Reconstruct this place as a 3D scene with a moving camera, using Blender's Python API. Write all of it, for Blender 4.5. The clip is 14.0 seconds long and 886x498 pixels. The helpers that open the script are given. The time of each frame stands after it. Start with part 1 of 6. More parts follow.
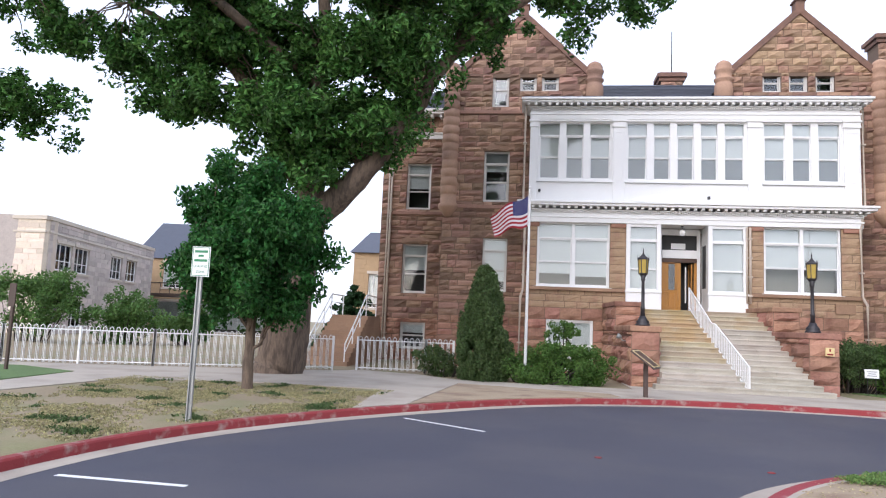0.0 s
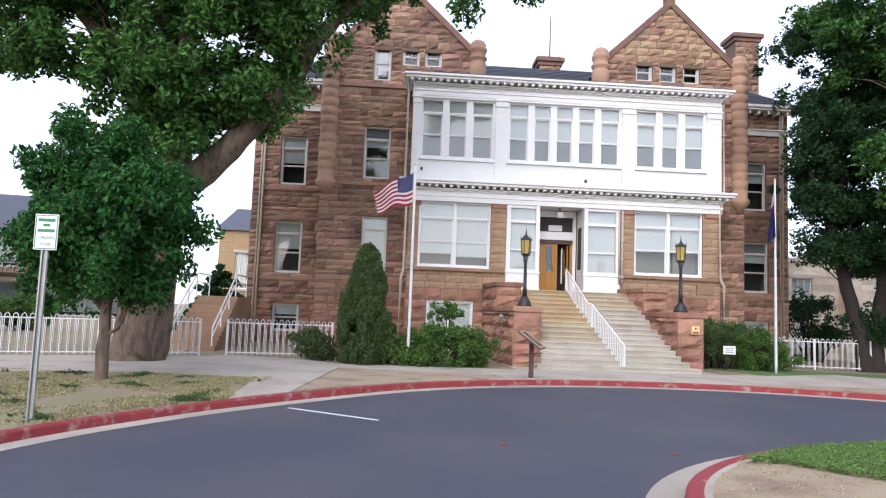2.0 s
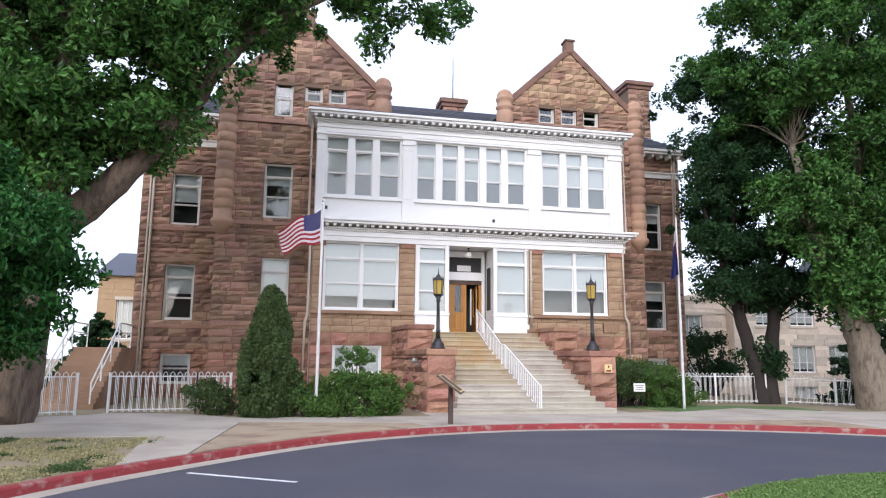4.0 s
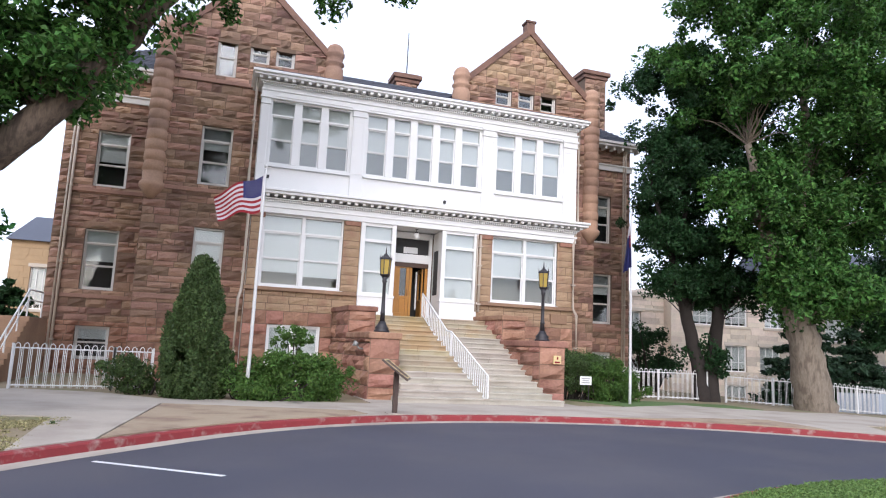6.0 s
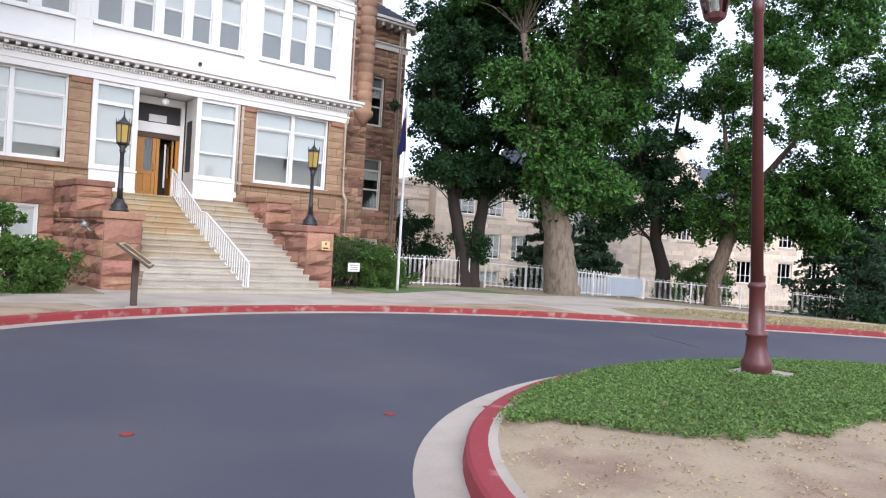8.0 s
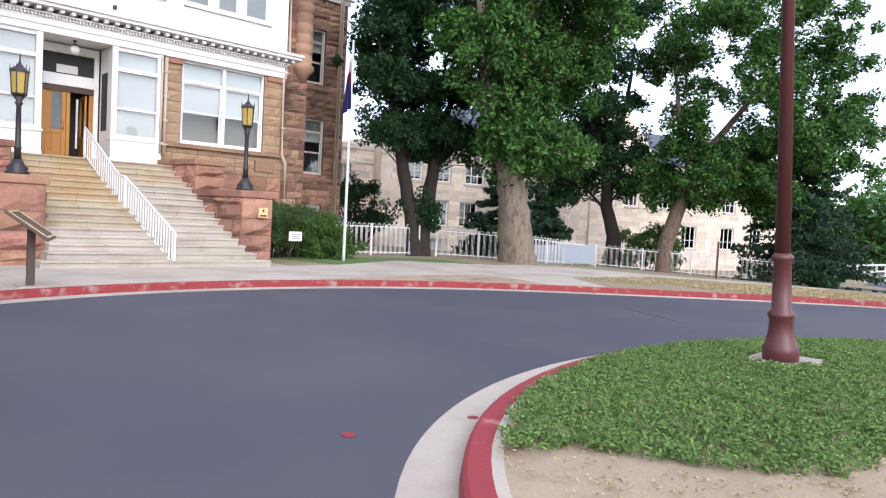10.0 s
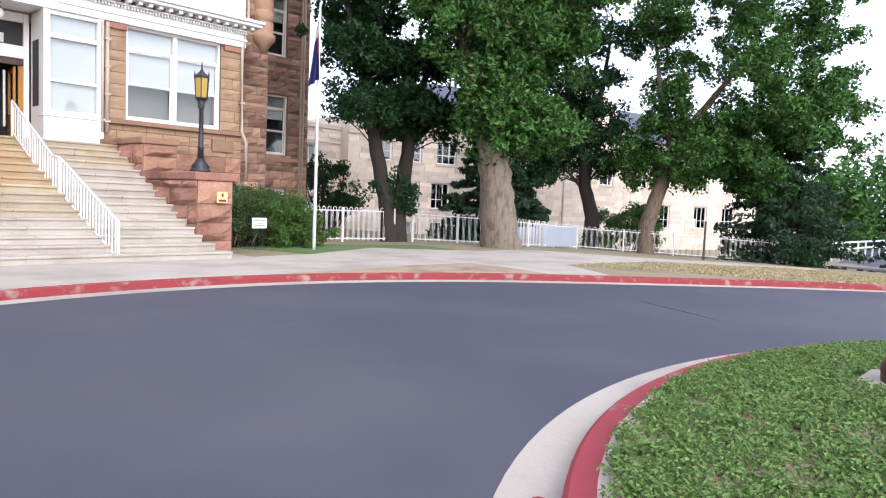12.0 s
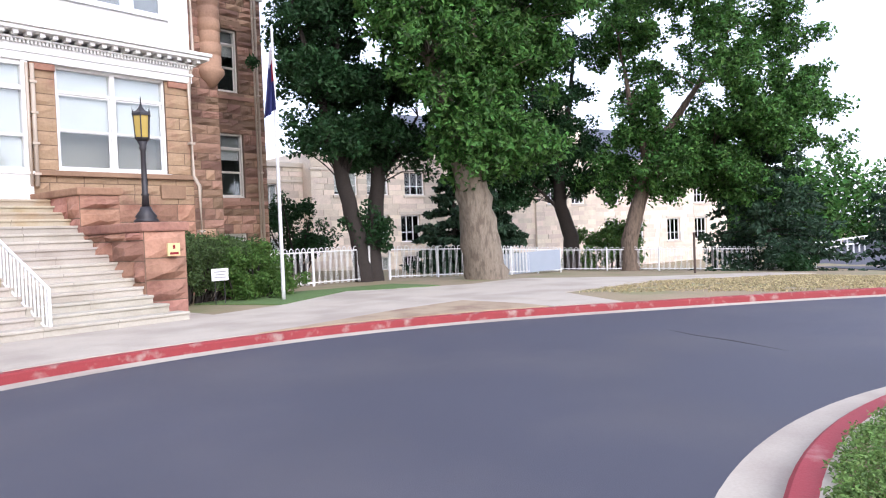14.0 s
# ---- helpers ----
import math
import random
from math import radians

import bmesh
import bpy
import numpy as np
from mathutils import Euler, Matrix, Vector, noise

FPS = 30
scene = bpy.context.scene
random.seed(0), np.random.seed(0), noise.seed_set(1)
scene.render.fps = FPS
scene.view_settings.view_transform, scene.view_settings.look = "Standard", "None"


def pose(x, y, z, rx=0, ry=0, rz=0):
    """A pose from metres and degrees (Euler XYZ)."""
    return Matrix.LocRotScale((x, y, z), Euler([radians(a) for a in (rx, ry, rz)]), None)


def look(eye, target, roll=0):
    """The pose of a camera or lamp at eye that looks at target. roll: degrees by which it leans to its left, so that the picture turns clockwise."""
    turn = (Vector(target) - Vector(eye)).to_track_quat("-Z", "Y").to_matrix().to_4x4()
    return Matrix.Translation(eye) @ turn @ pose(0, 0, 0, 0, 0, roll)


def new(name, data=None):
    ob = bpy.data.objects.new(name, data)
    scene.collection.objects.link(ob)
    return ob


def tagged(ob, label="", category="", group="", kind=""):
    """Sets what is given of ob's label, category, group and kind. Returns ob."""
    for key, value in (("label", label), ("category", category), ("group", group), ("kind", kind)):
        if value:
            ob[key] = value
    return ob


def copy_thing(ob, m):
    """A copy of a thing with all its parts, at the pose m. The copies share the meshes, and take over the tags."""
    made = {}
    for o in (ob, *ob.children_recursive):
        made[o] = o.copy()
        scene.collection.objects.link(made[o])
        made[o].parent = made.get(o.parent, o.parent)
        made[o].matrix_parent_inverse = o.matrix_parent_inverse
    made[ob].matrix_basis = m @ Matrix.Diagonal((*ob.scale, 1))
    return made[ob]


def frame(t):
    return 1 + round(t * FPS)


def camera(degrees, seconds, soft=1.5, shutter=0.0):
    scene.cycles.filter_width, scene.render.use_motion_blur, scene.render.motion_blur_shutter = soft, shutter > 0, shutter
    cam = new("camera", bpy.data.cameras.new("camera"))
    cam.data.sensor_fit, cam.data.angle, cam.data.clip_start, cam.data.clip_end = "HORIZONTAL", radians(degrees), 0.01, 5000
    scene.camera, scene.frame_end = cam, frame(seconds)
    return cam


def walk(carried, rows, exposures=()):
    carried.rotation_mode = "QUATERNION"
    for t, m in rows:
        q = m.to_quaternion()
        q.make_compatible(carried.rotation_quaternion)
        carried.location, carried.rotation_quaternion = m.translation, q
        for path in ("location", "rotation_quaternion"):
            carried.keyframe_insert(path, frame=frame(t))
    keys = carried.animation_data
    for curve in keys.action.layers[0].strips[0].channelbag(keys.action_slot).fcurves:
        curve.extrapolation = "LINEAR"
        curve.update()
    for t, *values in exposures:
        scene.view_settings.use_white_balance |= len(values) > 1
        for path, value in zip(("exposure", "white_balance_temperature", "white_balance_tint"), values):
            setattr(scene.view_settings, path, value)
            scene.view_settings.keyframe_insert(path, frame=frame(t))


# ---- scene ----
cam = camera(65.7, 14.0, 1.15)
PATH = [
    (0, (-6.171, -29.152, 1.878), (-6.436, -27.183, 2.101), 2.5),
    (0.5, (-6.354, -28.969, 1.857), (-6.476, -26.986, 2.091), 0.7),
    (1, (-6.524, -28.717, 1.798), (-6.554, -26.725, 1.973), 1.1),
    (1.5, (-6.63, -28.417, 1.808), (-6.518, -26.44, 2.088), 0.3),
    (2, (-6.712, -28.242, 1.862), (-6.593, -26.254, 2.046), 2.2),
    (2.5, (-6.858, -28.124, 1.844), (-6.454, -26.174, 2.025), 0.8),
    (3, (-6.952, -27.88, 1.8), (-6.452, -25.949, 1.938), 2.3),
    (3.5, (-7.07, -27.491, 1.783), (-6.671, -25.545, 2.016), 2.1),
    (4, (-7.122, -27.219, 1.814), (-6.706, -25.289, 2.134), 0.5),
    (6.5, (-7.187, -25.492, 1.715), (-6.509, -23.628, 1.971), 3.2),
    (7, (-7.032, -25.147, 1.724), (-6.168, -23.353, 1.91), 1.1),
    (7.5, (-6.814, -24.736, 1.707), (-5.738, -23.055, 1.844), 0.5),
    (8, (-6.568, -24.304, 1.682), (-5.354, -22.714, 1.683), 3.3),
    (8.5, (-6.405, -23.981, 1.648), (-5.069, -22.496, 1.557), 3.0),
    (11, (-5.221, -21.87, 1.692), (-3.868, -20.4, 1.608), 3.0),
    (11.5, (-5.01, -21.426, 1.698), (-3.591, -20.025, 1.538), 2.1),
    (12, (-4.745, -21.008, 1.684), (-3.326, -19.605, 1.548), 2.3),
    (12.5, (-4.431, -20.687, 1.675), (-3.003, -19.29, 1.6), 2.5),
    (13, (-4.192, -20.028, 1.669), (-2.701, -18.695, 1.608), -0.1),
    (13.5, (-3.969, -19.775, 1.718), (-2.558, -18.358, 1.683), 0.9),
    (14, (-3.644, -19.321, 1.708), (-2.157, -17.984, 1.661), -2.3),
]
walk(cam, [(t, look(eye, target, roll)) for t, eye, target, roll in PATH], [(0, 0.8, 5950, 15), (3, 0.83, 5950, 15), (8, 0.9, 5950, 15), (11, 1.18, 6000, 16), (14, 1.28, 5900, 17)])

# ---- light ----
world = bpy.data.worlds.new("world")
scene.world = world
world.use_nodes = True
sky = world.node_tree.nodes.new("ShaderNodeTexSky")
sky.sky_type, sky.sun_disc = "NISHITA", False
sky.sun_elevation, sky.sun_rotation = radians(32), radians(200)
sky.air_density, sky.dust_density = 1.0, 2.5
veil = world.node_tree.nodes.new("ShaderNodeMix")  # thin bright overcast over the clear sky
veil.data_type = "RGBA"
veil.inputs[0].default_value, veil.inputs[7].default_value = 0.6, (6.3, 6.5, 7.0, 1)
world.node_tree.links.new(sky.outputs[0], veil.inputs[6])
world.node_tree.links.new(veil.outputs[2], world.node_tree.nodes["Background"].inputs[0])
world.node_tree.nodes["Background"].inputs[1].default_value = 0.15
sun_data = bpy.data.lights.new("sun", "SUN")
sun_data.energy, sun_data.angle, sun_data.color = 0.8, radians(40), (1.0, 0.96, 0.92)
sun = new("sun", sun_data)
sun.matrix_world = look((-25, -70, 45), (0, 0, 0))


# ---- materials ----
def material(name, colour, rough=0.8, vary=0.15, scale=6.0, fine=60.0, bump=0.3, metal=0.0, pick="", spread=0.3, second=None, patch=0.45, patch_scale=0.8, tall=1.0):
    """A procedural surface: base colour with coarse and fine variation, a second colour in patches, relief, and a shift per piece."""
    m = bpy.data.materials.new(name)
    m.use_nodes = True
    n, l = m.node_tree.nodes, m.node_tree.links
    bsdf = n["Principled BSDF"]
    bsdf.inputs["Roughness"].default_value, bsdf.inputs["Metallic"].default_value = rough, metal
    geo = n.new("ShaderNodeTexCoord")
    coarse, grain = n.new("ShaderNodeTexNoise"), n.new("ShaderNodeTexNoise")
    coarse.inputs["Scale"].default_value, coarse.inputs["Detail"].default_value = scale, 5
    grain.inputs["Scale"].default_value, grain.inputs["Detail"].default_value = fine, 4
    grow = n.new("ShaderNodeVectorMath")
    grow.operation = "MULTIPLY"
    grow.inputs[1].default_value = (1, 1, tall)
    l.new(geo.outputs["Object"], grow.inputs[0])
    l.new(grow.outputs[0], coarse.inputs["Vector"]), l.new(grow.outputs[0], grain.inputs["Vector"])
    col = n.new("ShaderNodeRGB")
    col.outputs[0].default_value = (*colour, 1)
    out = col.outputs[0]
    if second:
        blot, ramp, mix = n.new("ShaderNodeTexNoise"), n.new("ShaderNodeValToRGB"), n.new("ShaderNodeMix")
        blot.inputs["Scale"].default_value, blot.inputs["Detail"].default_value = patch_scale, 7
        l.new(grow.outputs[0], blot.inputs["Vector"])
        ramp.color_ramp.elements[0].position, ramp.color_ramp.elements[1].position = patch, patch + 0.18
        l.new(blot.outputs[0], ramp.inputs[0])
        mix.data_type = "RGBA"
        l.new(ramp.outputs[0], mix.inputs[0]), l.new(out, mix.inputs[6])
        mix.inputs[7].default_value = (*second, 1)
        out = mix.outputs[2]
    hsv = n.new("ShaderNodeHueSaturation")
    value = n.new("ShaderNodeMath")
    value.operation = "MULTIPLY_ADD"
    value.inputs[1].default_value, value.inputs[2].default_value = 2.4 * vary, 1 - 1.2 * vary
    blend = n.new("ShaderNodeMath")
    blend.operation = "MULTIPLY_ADD"
    blend.inputs[1].default_value = 0.5
    half = n.new("ShaderNodeMath")
    half.operation = "MULTIPLY"
    half.inputs[1].default_value = 0.5
    l.new(coarse.outputs[0], half.inputs[0])
    l.new(grain.outputs[0], blend.inputs[0]), l.new(half.outputs[0], blend.inputs[2])
    l.new(blend.outputs[0], value.inputs[0])
    val = value.outputs[0]
    if pick:
        src = n.new("ShaderNodeNewGeometry").outputs["Random Per Island"] if pick == "island" else n.new("ShaderNodeObjectInfo").outputs["Random"]
        piece, times = n.new("ShaderNodeMath"), n.new("ShaderNodeMath")
        piece.operation, times.operation = "MULTIPLY_ADD", "MULTIPLY"
        piece.inputs[1].default_value, piece.inputs[2].default_value = 2 * spread, 1 - spread
        l.new(src, piece.inputs[0]), l.new(piece.outputs[0], times.inputs[0]), l.new(val, times.inputs[1])
        val = times.outputs[0]
        hue = n.new("ShaderNodeMath")
        hue.operation = "MULTIPLY_ADD"
        hue.inputs[1].default_value, hue.inputs[2].default_value = 0.03, 0.485
        wn = n.new("ShaderNodeTexWhiteNoise")
        wn.noise_dimensions = "1D"
        l.new(src, wn.inputs["W"]), l.new(wn.outputs[0], hue.inputs[0]), l.new(hue.outputs[0], hsv.inputs["Hue"])
    l.new(val, hsv.inputs["Value"]), l.new(out, hsv.inputs["Color"]), l.new(hsv.outputs[0], bsdf.inputs["Base Color"])
    if bump:
        b = n.new("ShaderNodeBump")
        b.inputs["Strength"].default_value, b.inputs["Distance"].default_value = bump, 0.03
        l.new(blend.outputs[0], b.inputs["Height"]), l.new(b.outputs[0], bsdf.inputs["Normal"])
    return m


def leaf_material(name, colour, spread=0.45):
    m = material(name, colour, 0.55, 0.2, 0.6, 8, 0, pick="island", spread=spread)
    n, l = m.node_tree.nodes, m.node_tree.links
    n["Principled BSDF"].inputs["Specular IOR Level"].default_value = 0.25
    thin, mix = n.new("ShaderNodeBsdfTranslucent"), n.new("ShaderNodeMixShader")
    src = n["Principled BSDF"].inputs["Base Color"].links[0].from_socket
    l.new(src, thin.inputs[0])
    mix.inputs[0].default_value = 0.28
    l.new(n["Principled BSDF"].outputs[0], mix.inputs[1]), l.new(thin.outputs[0], mix.inputs[2])
    l.new(mix.outputs[0], n["Material Output"].inputs[0])
    return m


def glass_material(name, tint=(1, 1, 1), gloss=0.5):
    m = bpy.data.materials.new(name)
    m.use_nodes = True
    n, l = m.node_tree.nodes, m.node_tree.links
    clear, shine, mix, fres = n.new("ShaderNodeBsdfTransparent"), n.new("ShaderNodeBsdfGlossy"), n.new("ShaderNodeMixShader"), n.new("ShaderNodeFresnel")
    clear.inputs[0].default_value = (*tint, 1)
    shine.inputs["Roughness"].default_value = 0.02
    fres.inputs[0].default_value = 1.0 + gloss
    wave, b = n.new("ShaderNodeTexNoise"), n.new("ShaderNodeBump")
    wave.inputs["Scale"].default_value = 1.2
    b.inputs["Strength"].default_value, b.inputs["Distance"].default_value = 0.06, 0.05
    l.new(wave.outputs[0], b.inputs["Height"]), l.new(b.outputs[0], shine.inputs["Normal"])
    l.new(fres.outputs[0], mix.inputs[0]), l.new(clear.outputs[0], mix.inputs[1]), l.new(shine.outputs[0], mix.inputs[2])
    l.new(mix.outputs[0], n["Material Output"].inputs[0])
    return m


ASPHALT = material("asphalt", (0.056, 0.057, 0.078), 0.75, 0.25, 0.5, 90, 0.25, second=(0.072, 0.07, 0.086), patch_scale=0.35)
CONCRETE = material("concrete", (0.44, 0.39, 0.325), 0.9, 0.18, 1.5, 40, 0.2, second=(0.36, 0.31, 0.26), patch_scale=0.7)
STEP = material("step_stone", (0.44, 0.40, 0.34), 0.9, 0.2, 2.0, 30, 0.25, second=(0.37, 0.33, 0.27), patch=0.5, patch_scale=1.1, pick="object", spread=0.08)
STEP_YELLOW = material("step_stone_stained", (0.40, 0.30, 0.16), 0.9, 0.2, 2.0, 30, 0.25, second=(0.42, 0.35, 0.24), patch=0.46, patch_scale=1.3, pick="object", spread=0.1)
STEP_PALE = material("step_stone_lightly_stained", (0.43, 0.37, 0.27), 0.9, 0.25, 2.0, 30, 0.25, second=(0.38, 0.29, 0.17), patch=0.5, patch_scale=1.3, pick="object", spread=0.1)
RED_KERB = material("red_kerb_paint", (0.27, 0.03, 0.04), 0.7, 0.2, 2.0, 50, 0.2, second=(0.42, 0.24, 0.22), patch=0.62, patch_scale=3.0)
RED_WORN = material("worn_red_kerb_paint", (0.24, 0.028, 0.03), 0.75, 0.25, 2.0, 50, 0.3, second=(0.33, 0.22, 0.19), patch=0.54, patch_scale=4.5)
DRY = material("dry_lawn", (0.27, 0.215, 0.135), 0.95, 0.3, 1.2, 25, 0.6, second=(0.20, 0.20, 0.09), patch=0.5, patch_scale=0.55)
DIRT = material("bare_soil", (0.36, 0.28, 0.19), 0.95, 0.3, 2.0, 35, 0.6, second=(0.25, 0.17, 0.12), patch=0.5, patch_scale=1.2)
LAWN = material("green_lawn", (0.10, 0.17, 0.05), 0.9, 0.3, 2.0, 40, 0.6)
SANDSTONE = material("brown_sandstone", (0.325, 0.2, 0.138), 0.9, 0.35, 1.0, 16, 0.9, pick="island", spread=0.36, second=(0.18, 0.108, 0.08), patch=0.5, patch_scale=0.5)
TANSTONE = material("tan_sandstone", (0.40, 0.27, 0.17), 0.9, 0.3, 1.5, 16, 0.8, pick="island", spread=0.22, second=(0.33, 0.19, 0.13), patch=0.5, patch_scale=1.2)
REDSTONE = material("red_sandstone", (0.335, 0.178, 0.122), 0.9, 0.45, 1.8, 11, 1.0, pick="object", spread=0.24, second=(0.21, 0.095, 0.065), patch=0.5, patch_scale=1.2)
MORTAR = material("mortar", (0.17, 0.115, 0.08), 0.95, 0.2, 3, 40, 0.3)
SMOOTHSTONE = material("smooth_sandstone", (0.34, 0.215, 0.135), 0.85, 0.3, 1.2, 20, 0.4, second=(0.26, 0.16, 0.10), patch_scale=0.7)
DARKSTONE = material("weathered_brown_stone", (0.22, 0.125, 0.09), 0.9, 0.35, 2.0, 20, 0.6, second=(0.15, 0.09, 0.07), patch_scale=2.0)
WHITE = material("white_paint", (0.80, 0.80, 0.79), 0.5, 0.06, 1.5, 25, 0.08)
CREAM = material("weathered_white_paint", (0.62, 0.60, 0.56), 0.6, 0.12, 2, 25, 0.1)
BLIND = material("white_blind", (0.74, 0.74, 0.73), 0.8, 0.08, 2.0, 20, 0.05)
GREYBLIND = material("grey_insect_screen", (0.30, 0.30, 0.30), 0.8, 0.1, 2.0, 30, 0.05)
# near-black colour holds the darkness of unlit rooms behind openings
ROOMSHADE = material("interior_shade", (0.05, 0.05, 0.05), 0.9, 0.3, 1.0, 5, 0)
ROOM = material("interior_plaster", (0.30, 0.27, 0.23), 0.9, 0.2, 1.0, 8, 0)
GLASS = glass_material("window_glass", (0.92, 0.95, 0.95), 0.7)
SLATE = material("slate_roof", (0.075, 0.085, 0.11), 0.6, 0.25, 2.0, 30, 0.3, pick="island", spread=0.2)
OAK = material("golden_oak", (0.42, 0.19, 0.03), 0.4, 0.25, 3.0, 30, 0.15)
DARKWOOD = material("dark_brown_wood", (0.07, 0.035, 0.02), 0.5, 0.2, 4, 30, 0.1)
IRON = material("black_iron", (0.025, 0.022, 0.025), 0.45, 0.2, 5, 40, 0.15)
BRONZE = material("brown_bronze", (0.07, 0.045, 0.035), 0.5, 0.2, 5, 40, 0.1)
AMBER = material("amber_lantern_glass", (0.42, 0.30, 0.06), 0.25, 0.2, 5, 30, 0.05)
PLUM = material("plum_red_paint", (0.105, 0.032, 0.032), 0.4, 0.15, 3, 40, 0.08)
WHITEMETAL = material("white_metal_paint", (0.76, 0.76, 0.75), 0.45, 0.08, 3, 30, 0.05)
GALV = material("galvanised_steel", (0.36, 0.37, 0.36), 0.45, 0.15, 6, 50, 0.08, metal=0.6)
POLE = material("grey_pole_paint", (0.60, 0.60, 0.60), 0.4, 0.1, 4, 30, 0.05)
PIPE = material("tan_downspout_paint", (0.50, 0.42, 0.34), 0.5, 0.12, 3, 30, 0.05)
SIGNWHITE = material("white_sign_sheet", (0.78, 0.79, 0.77), 0.4, 0.04, 4, 30, 0)
SIGNGREEN = material("green_sign_ink", (0.03, 0.22, 0.09), 0.5, 0.05, 4, 30, 0)
SIGNGREY = material("grey_sign_ink", (0.30, 0.30, 0.30), 0.5, 0.05, 4, 30, 0)
YELLOWPLATE = material("yellow_plate", (0.62, 0.50, 0.25), 0.5, 0.1, 5, 30, 0.05)
FLAGRED = material("red_flag_cloth", (0.21, 0.004, 0.012), 0.8, 0.1, 5, 60, 0.1)
FLAGWHITE = material("white_flag_cloth", (0.44, 0.42, 0.45), 0.8, 0.08, 5, 60, 0.1)
FLAGBLUE = material("blue_flag_cloth", (0.009, 0.012, 0.085), 0.8, 0.1, 5, 60, 0.1)
BARK = material("brown_bark", (0.17, 0.125, 0.09), 0.95, 0.7, 9, 30, 1.0, second=(0.075, 0.055, 0.042), patch_scale=9, tall=0.22)
PALEBARK = material("pale_bark", (0.23, 0.19, 0.145), 0.95, 0.6, 8, 26, 1.0, second=(0.12, 0.095, 0.07), patch_scale=8, tall=0.3)
DARKBARK = material("dark_bark", (0.035, 0.028, 0.024), 0.95, 0.4, 5, 22, 1.0)
# LEAF's wide tone spread also puts sunlit highlights into the leaf colour
LEAF = leaf_material("broad_leaf", (0.062, 0.15, 0.032), 0.75)
LEAFMAPLE = leaf_material("maple_leaf", (0.032, 0.115, 0.024), 0.6)
LEAFDARK = leaf_material("dark_leaf", (0.024, 0.066, 0.022))
LEAFBRIGHT = leaf_material("fresh_leaf", (0.10, 0.19, 0.05))
NEEDLE = leaf_material("blue_green_needle", (0.032, 0.066, 0.036))
CEDAR = leaf_material("cedar_spray", (0.075, 0.12, 0.04))
HEDGE = leaf_material("hedge_leaf", (0.085, 0.165, 0.035))
COVER = leaf_material("ground_cover_leaf", (0.155, 0.25, 0.07))
STRAW = leaf_material("dry_grass_blade", (0.43, 0.36, 0.2))
GRASS = leaf_material("grass_blade", (0.34, 0.31, 0.16))
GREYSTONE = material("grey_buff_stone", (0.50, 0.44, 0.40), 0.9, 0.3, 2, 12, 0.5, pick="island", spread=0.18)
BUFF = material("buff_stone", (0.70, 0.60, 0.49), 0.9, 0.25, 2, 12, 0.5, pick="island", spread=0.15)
PINKSTONE = material("pink_buff_stone", (0.64, 0.555, 0.455), 0.9, 0.3, 2, 12, 0.5, pick="island", spread=0.22)
TANBRICK = material("tan_brick", (0.44, 0.31, 0.18), 0.9, 0.25, 2, 30, 0.3)
TRIMSTONE = material("pale_trim_stone", (0.55, 0.49, 0.41), 0.85, 0.15, 2, 25, 0.2)
BLUEGREY = material("blue_grey_tarp", (0.32, 0.36, 0.42), 0.6, 0.1, 2, 25, 0.1)
CARPAINT = material("dark_car_paint", (0.02, 0.022, 0.028), 0.2, 0.1, 2, 20, 0)
RUBBER = material("black_rubber", (0.02, 0.02, 0.02), 0.8, 0.1, 2, 20, 0.1)


# ---- building helpers ----
def thing(name, at, label="", category="", group="", kind=""):
    ob = new(name)
    ob.empty_display_size = 0.2
    ob.location = at
    return tagged(ob, label, category, group, kind)


def part(name, bm, mat, parent=None, label=""):
    """Links a bmesh (in world coordinates) or a mesh as one object under a thing or a part."""
    if isinstance(bm, bmesh.types.BMesh):
        me = bpy.data.meshes.new(name)
        bm.to_mesh(me)
        bm.free()
    else:
        me = bm
    if not me.materials:
        me.materials.append(mat)
    ob = new(name, me)
    if parent:
        ob.parent = parent
        if parent.type == "EMPTY":
            ob.matrix_parent_inverse = Matrix.Translation(-Vector(parent.location))
    return tagged(ob, label)


def box(bm, x0, x1, y0, y1, z0, z1, bevel=0.0):
    v = bmesh.ops.create_cube(bm, size=1.0)["verts"]
    for p in v:
        p.co = ((x0 + x1) / 2 + p.co.x * (x1 - x0), (y0 + y1) / 2 + p.co.y * (y1 - y0), (z0 + z1) / 2 + p.co.z * (z1 - z0))
    if bevel:
        e = list({e for p in v for e in p.link_edges})
        bmesh.ops.bevel(bm, geom=e, offset=bevel, segments=2, affect="EDGES", profile=0.6)
    return bm


def boxes(*rows, bevel=0.0):
    bm = bmesh.new()
    for r in rows:
        box(bm, *r, bevel=bevel)
    return bm


def tube(bm, a, b, r0, r1=None, seg=10):
    a, b = Vector(a), Vector(b)
    r1 = r0 if r1 is None else r1
    d = b - a
    v = bmesh.ops.create_cone(bm, cap_ends=True, segments=seg, radius1=r0, radius2=r1, depth=d.length)["verts"]
    m = Matrix.Translation((a + b) / 2) @ d.to_track_quat("Z", "Y").to_matrix().to_4x4()
    bmesh.ops.transform(bm, matrix=m, verts=v)
    return bm


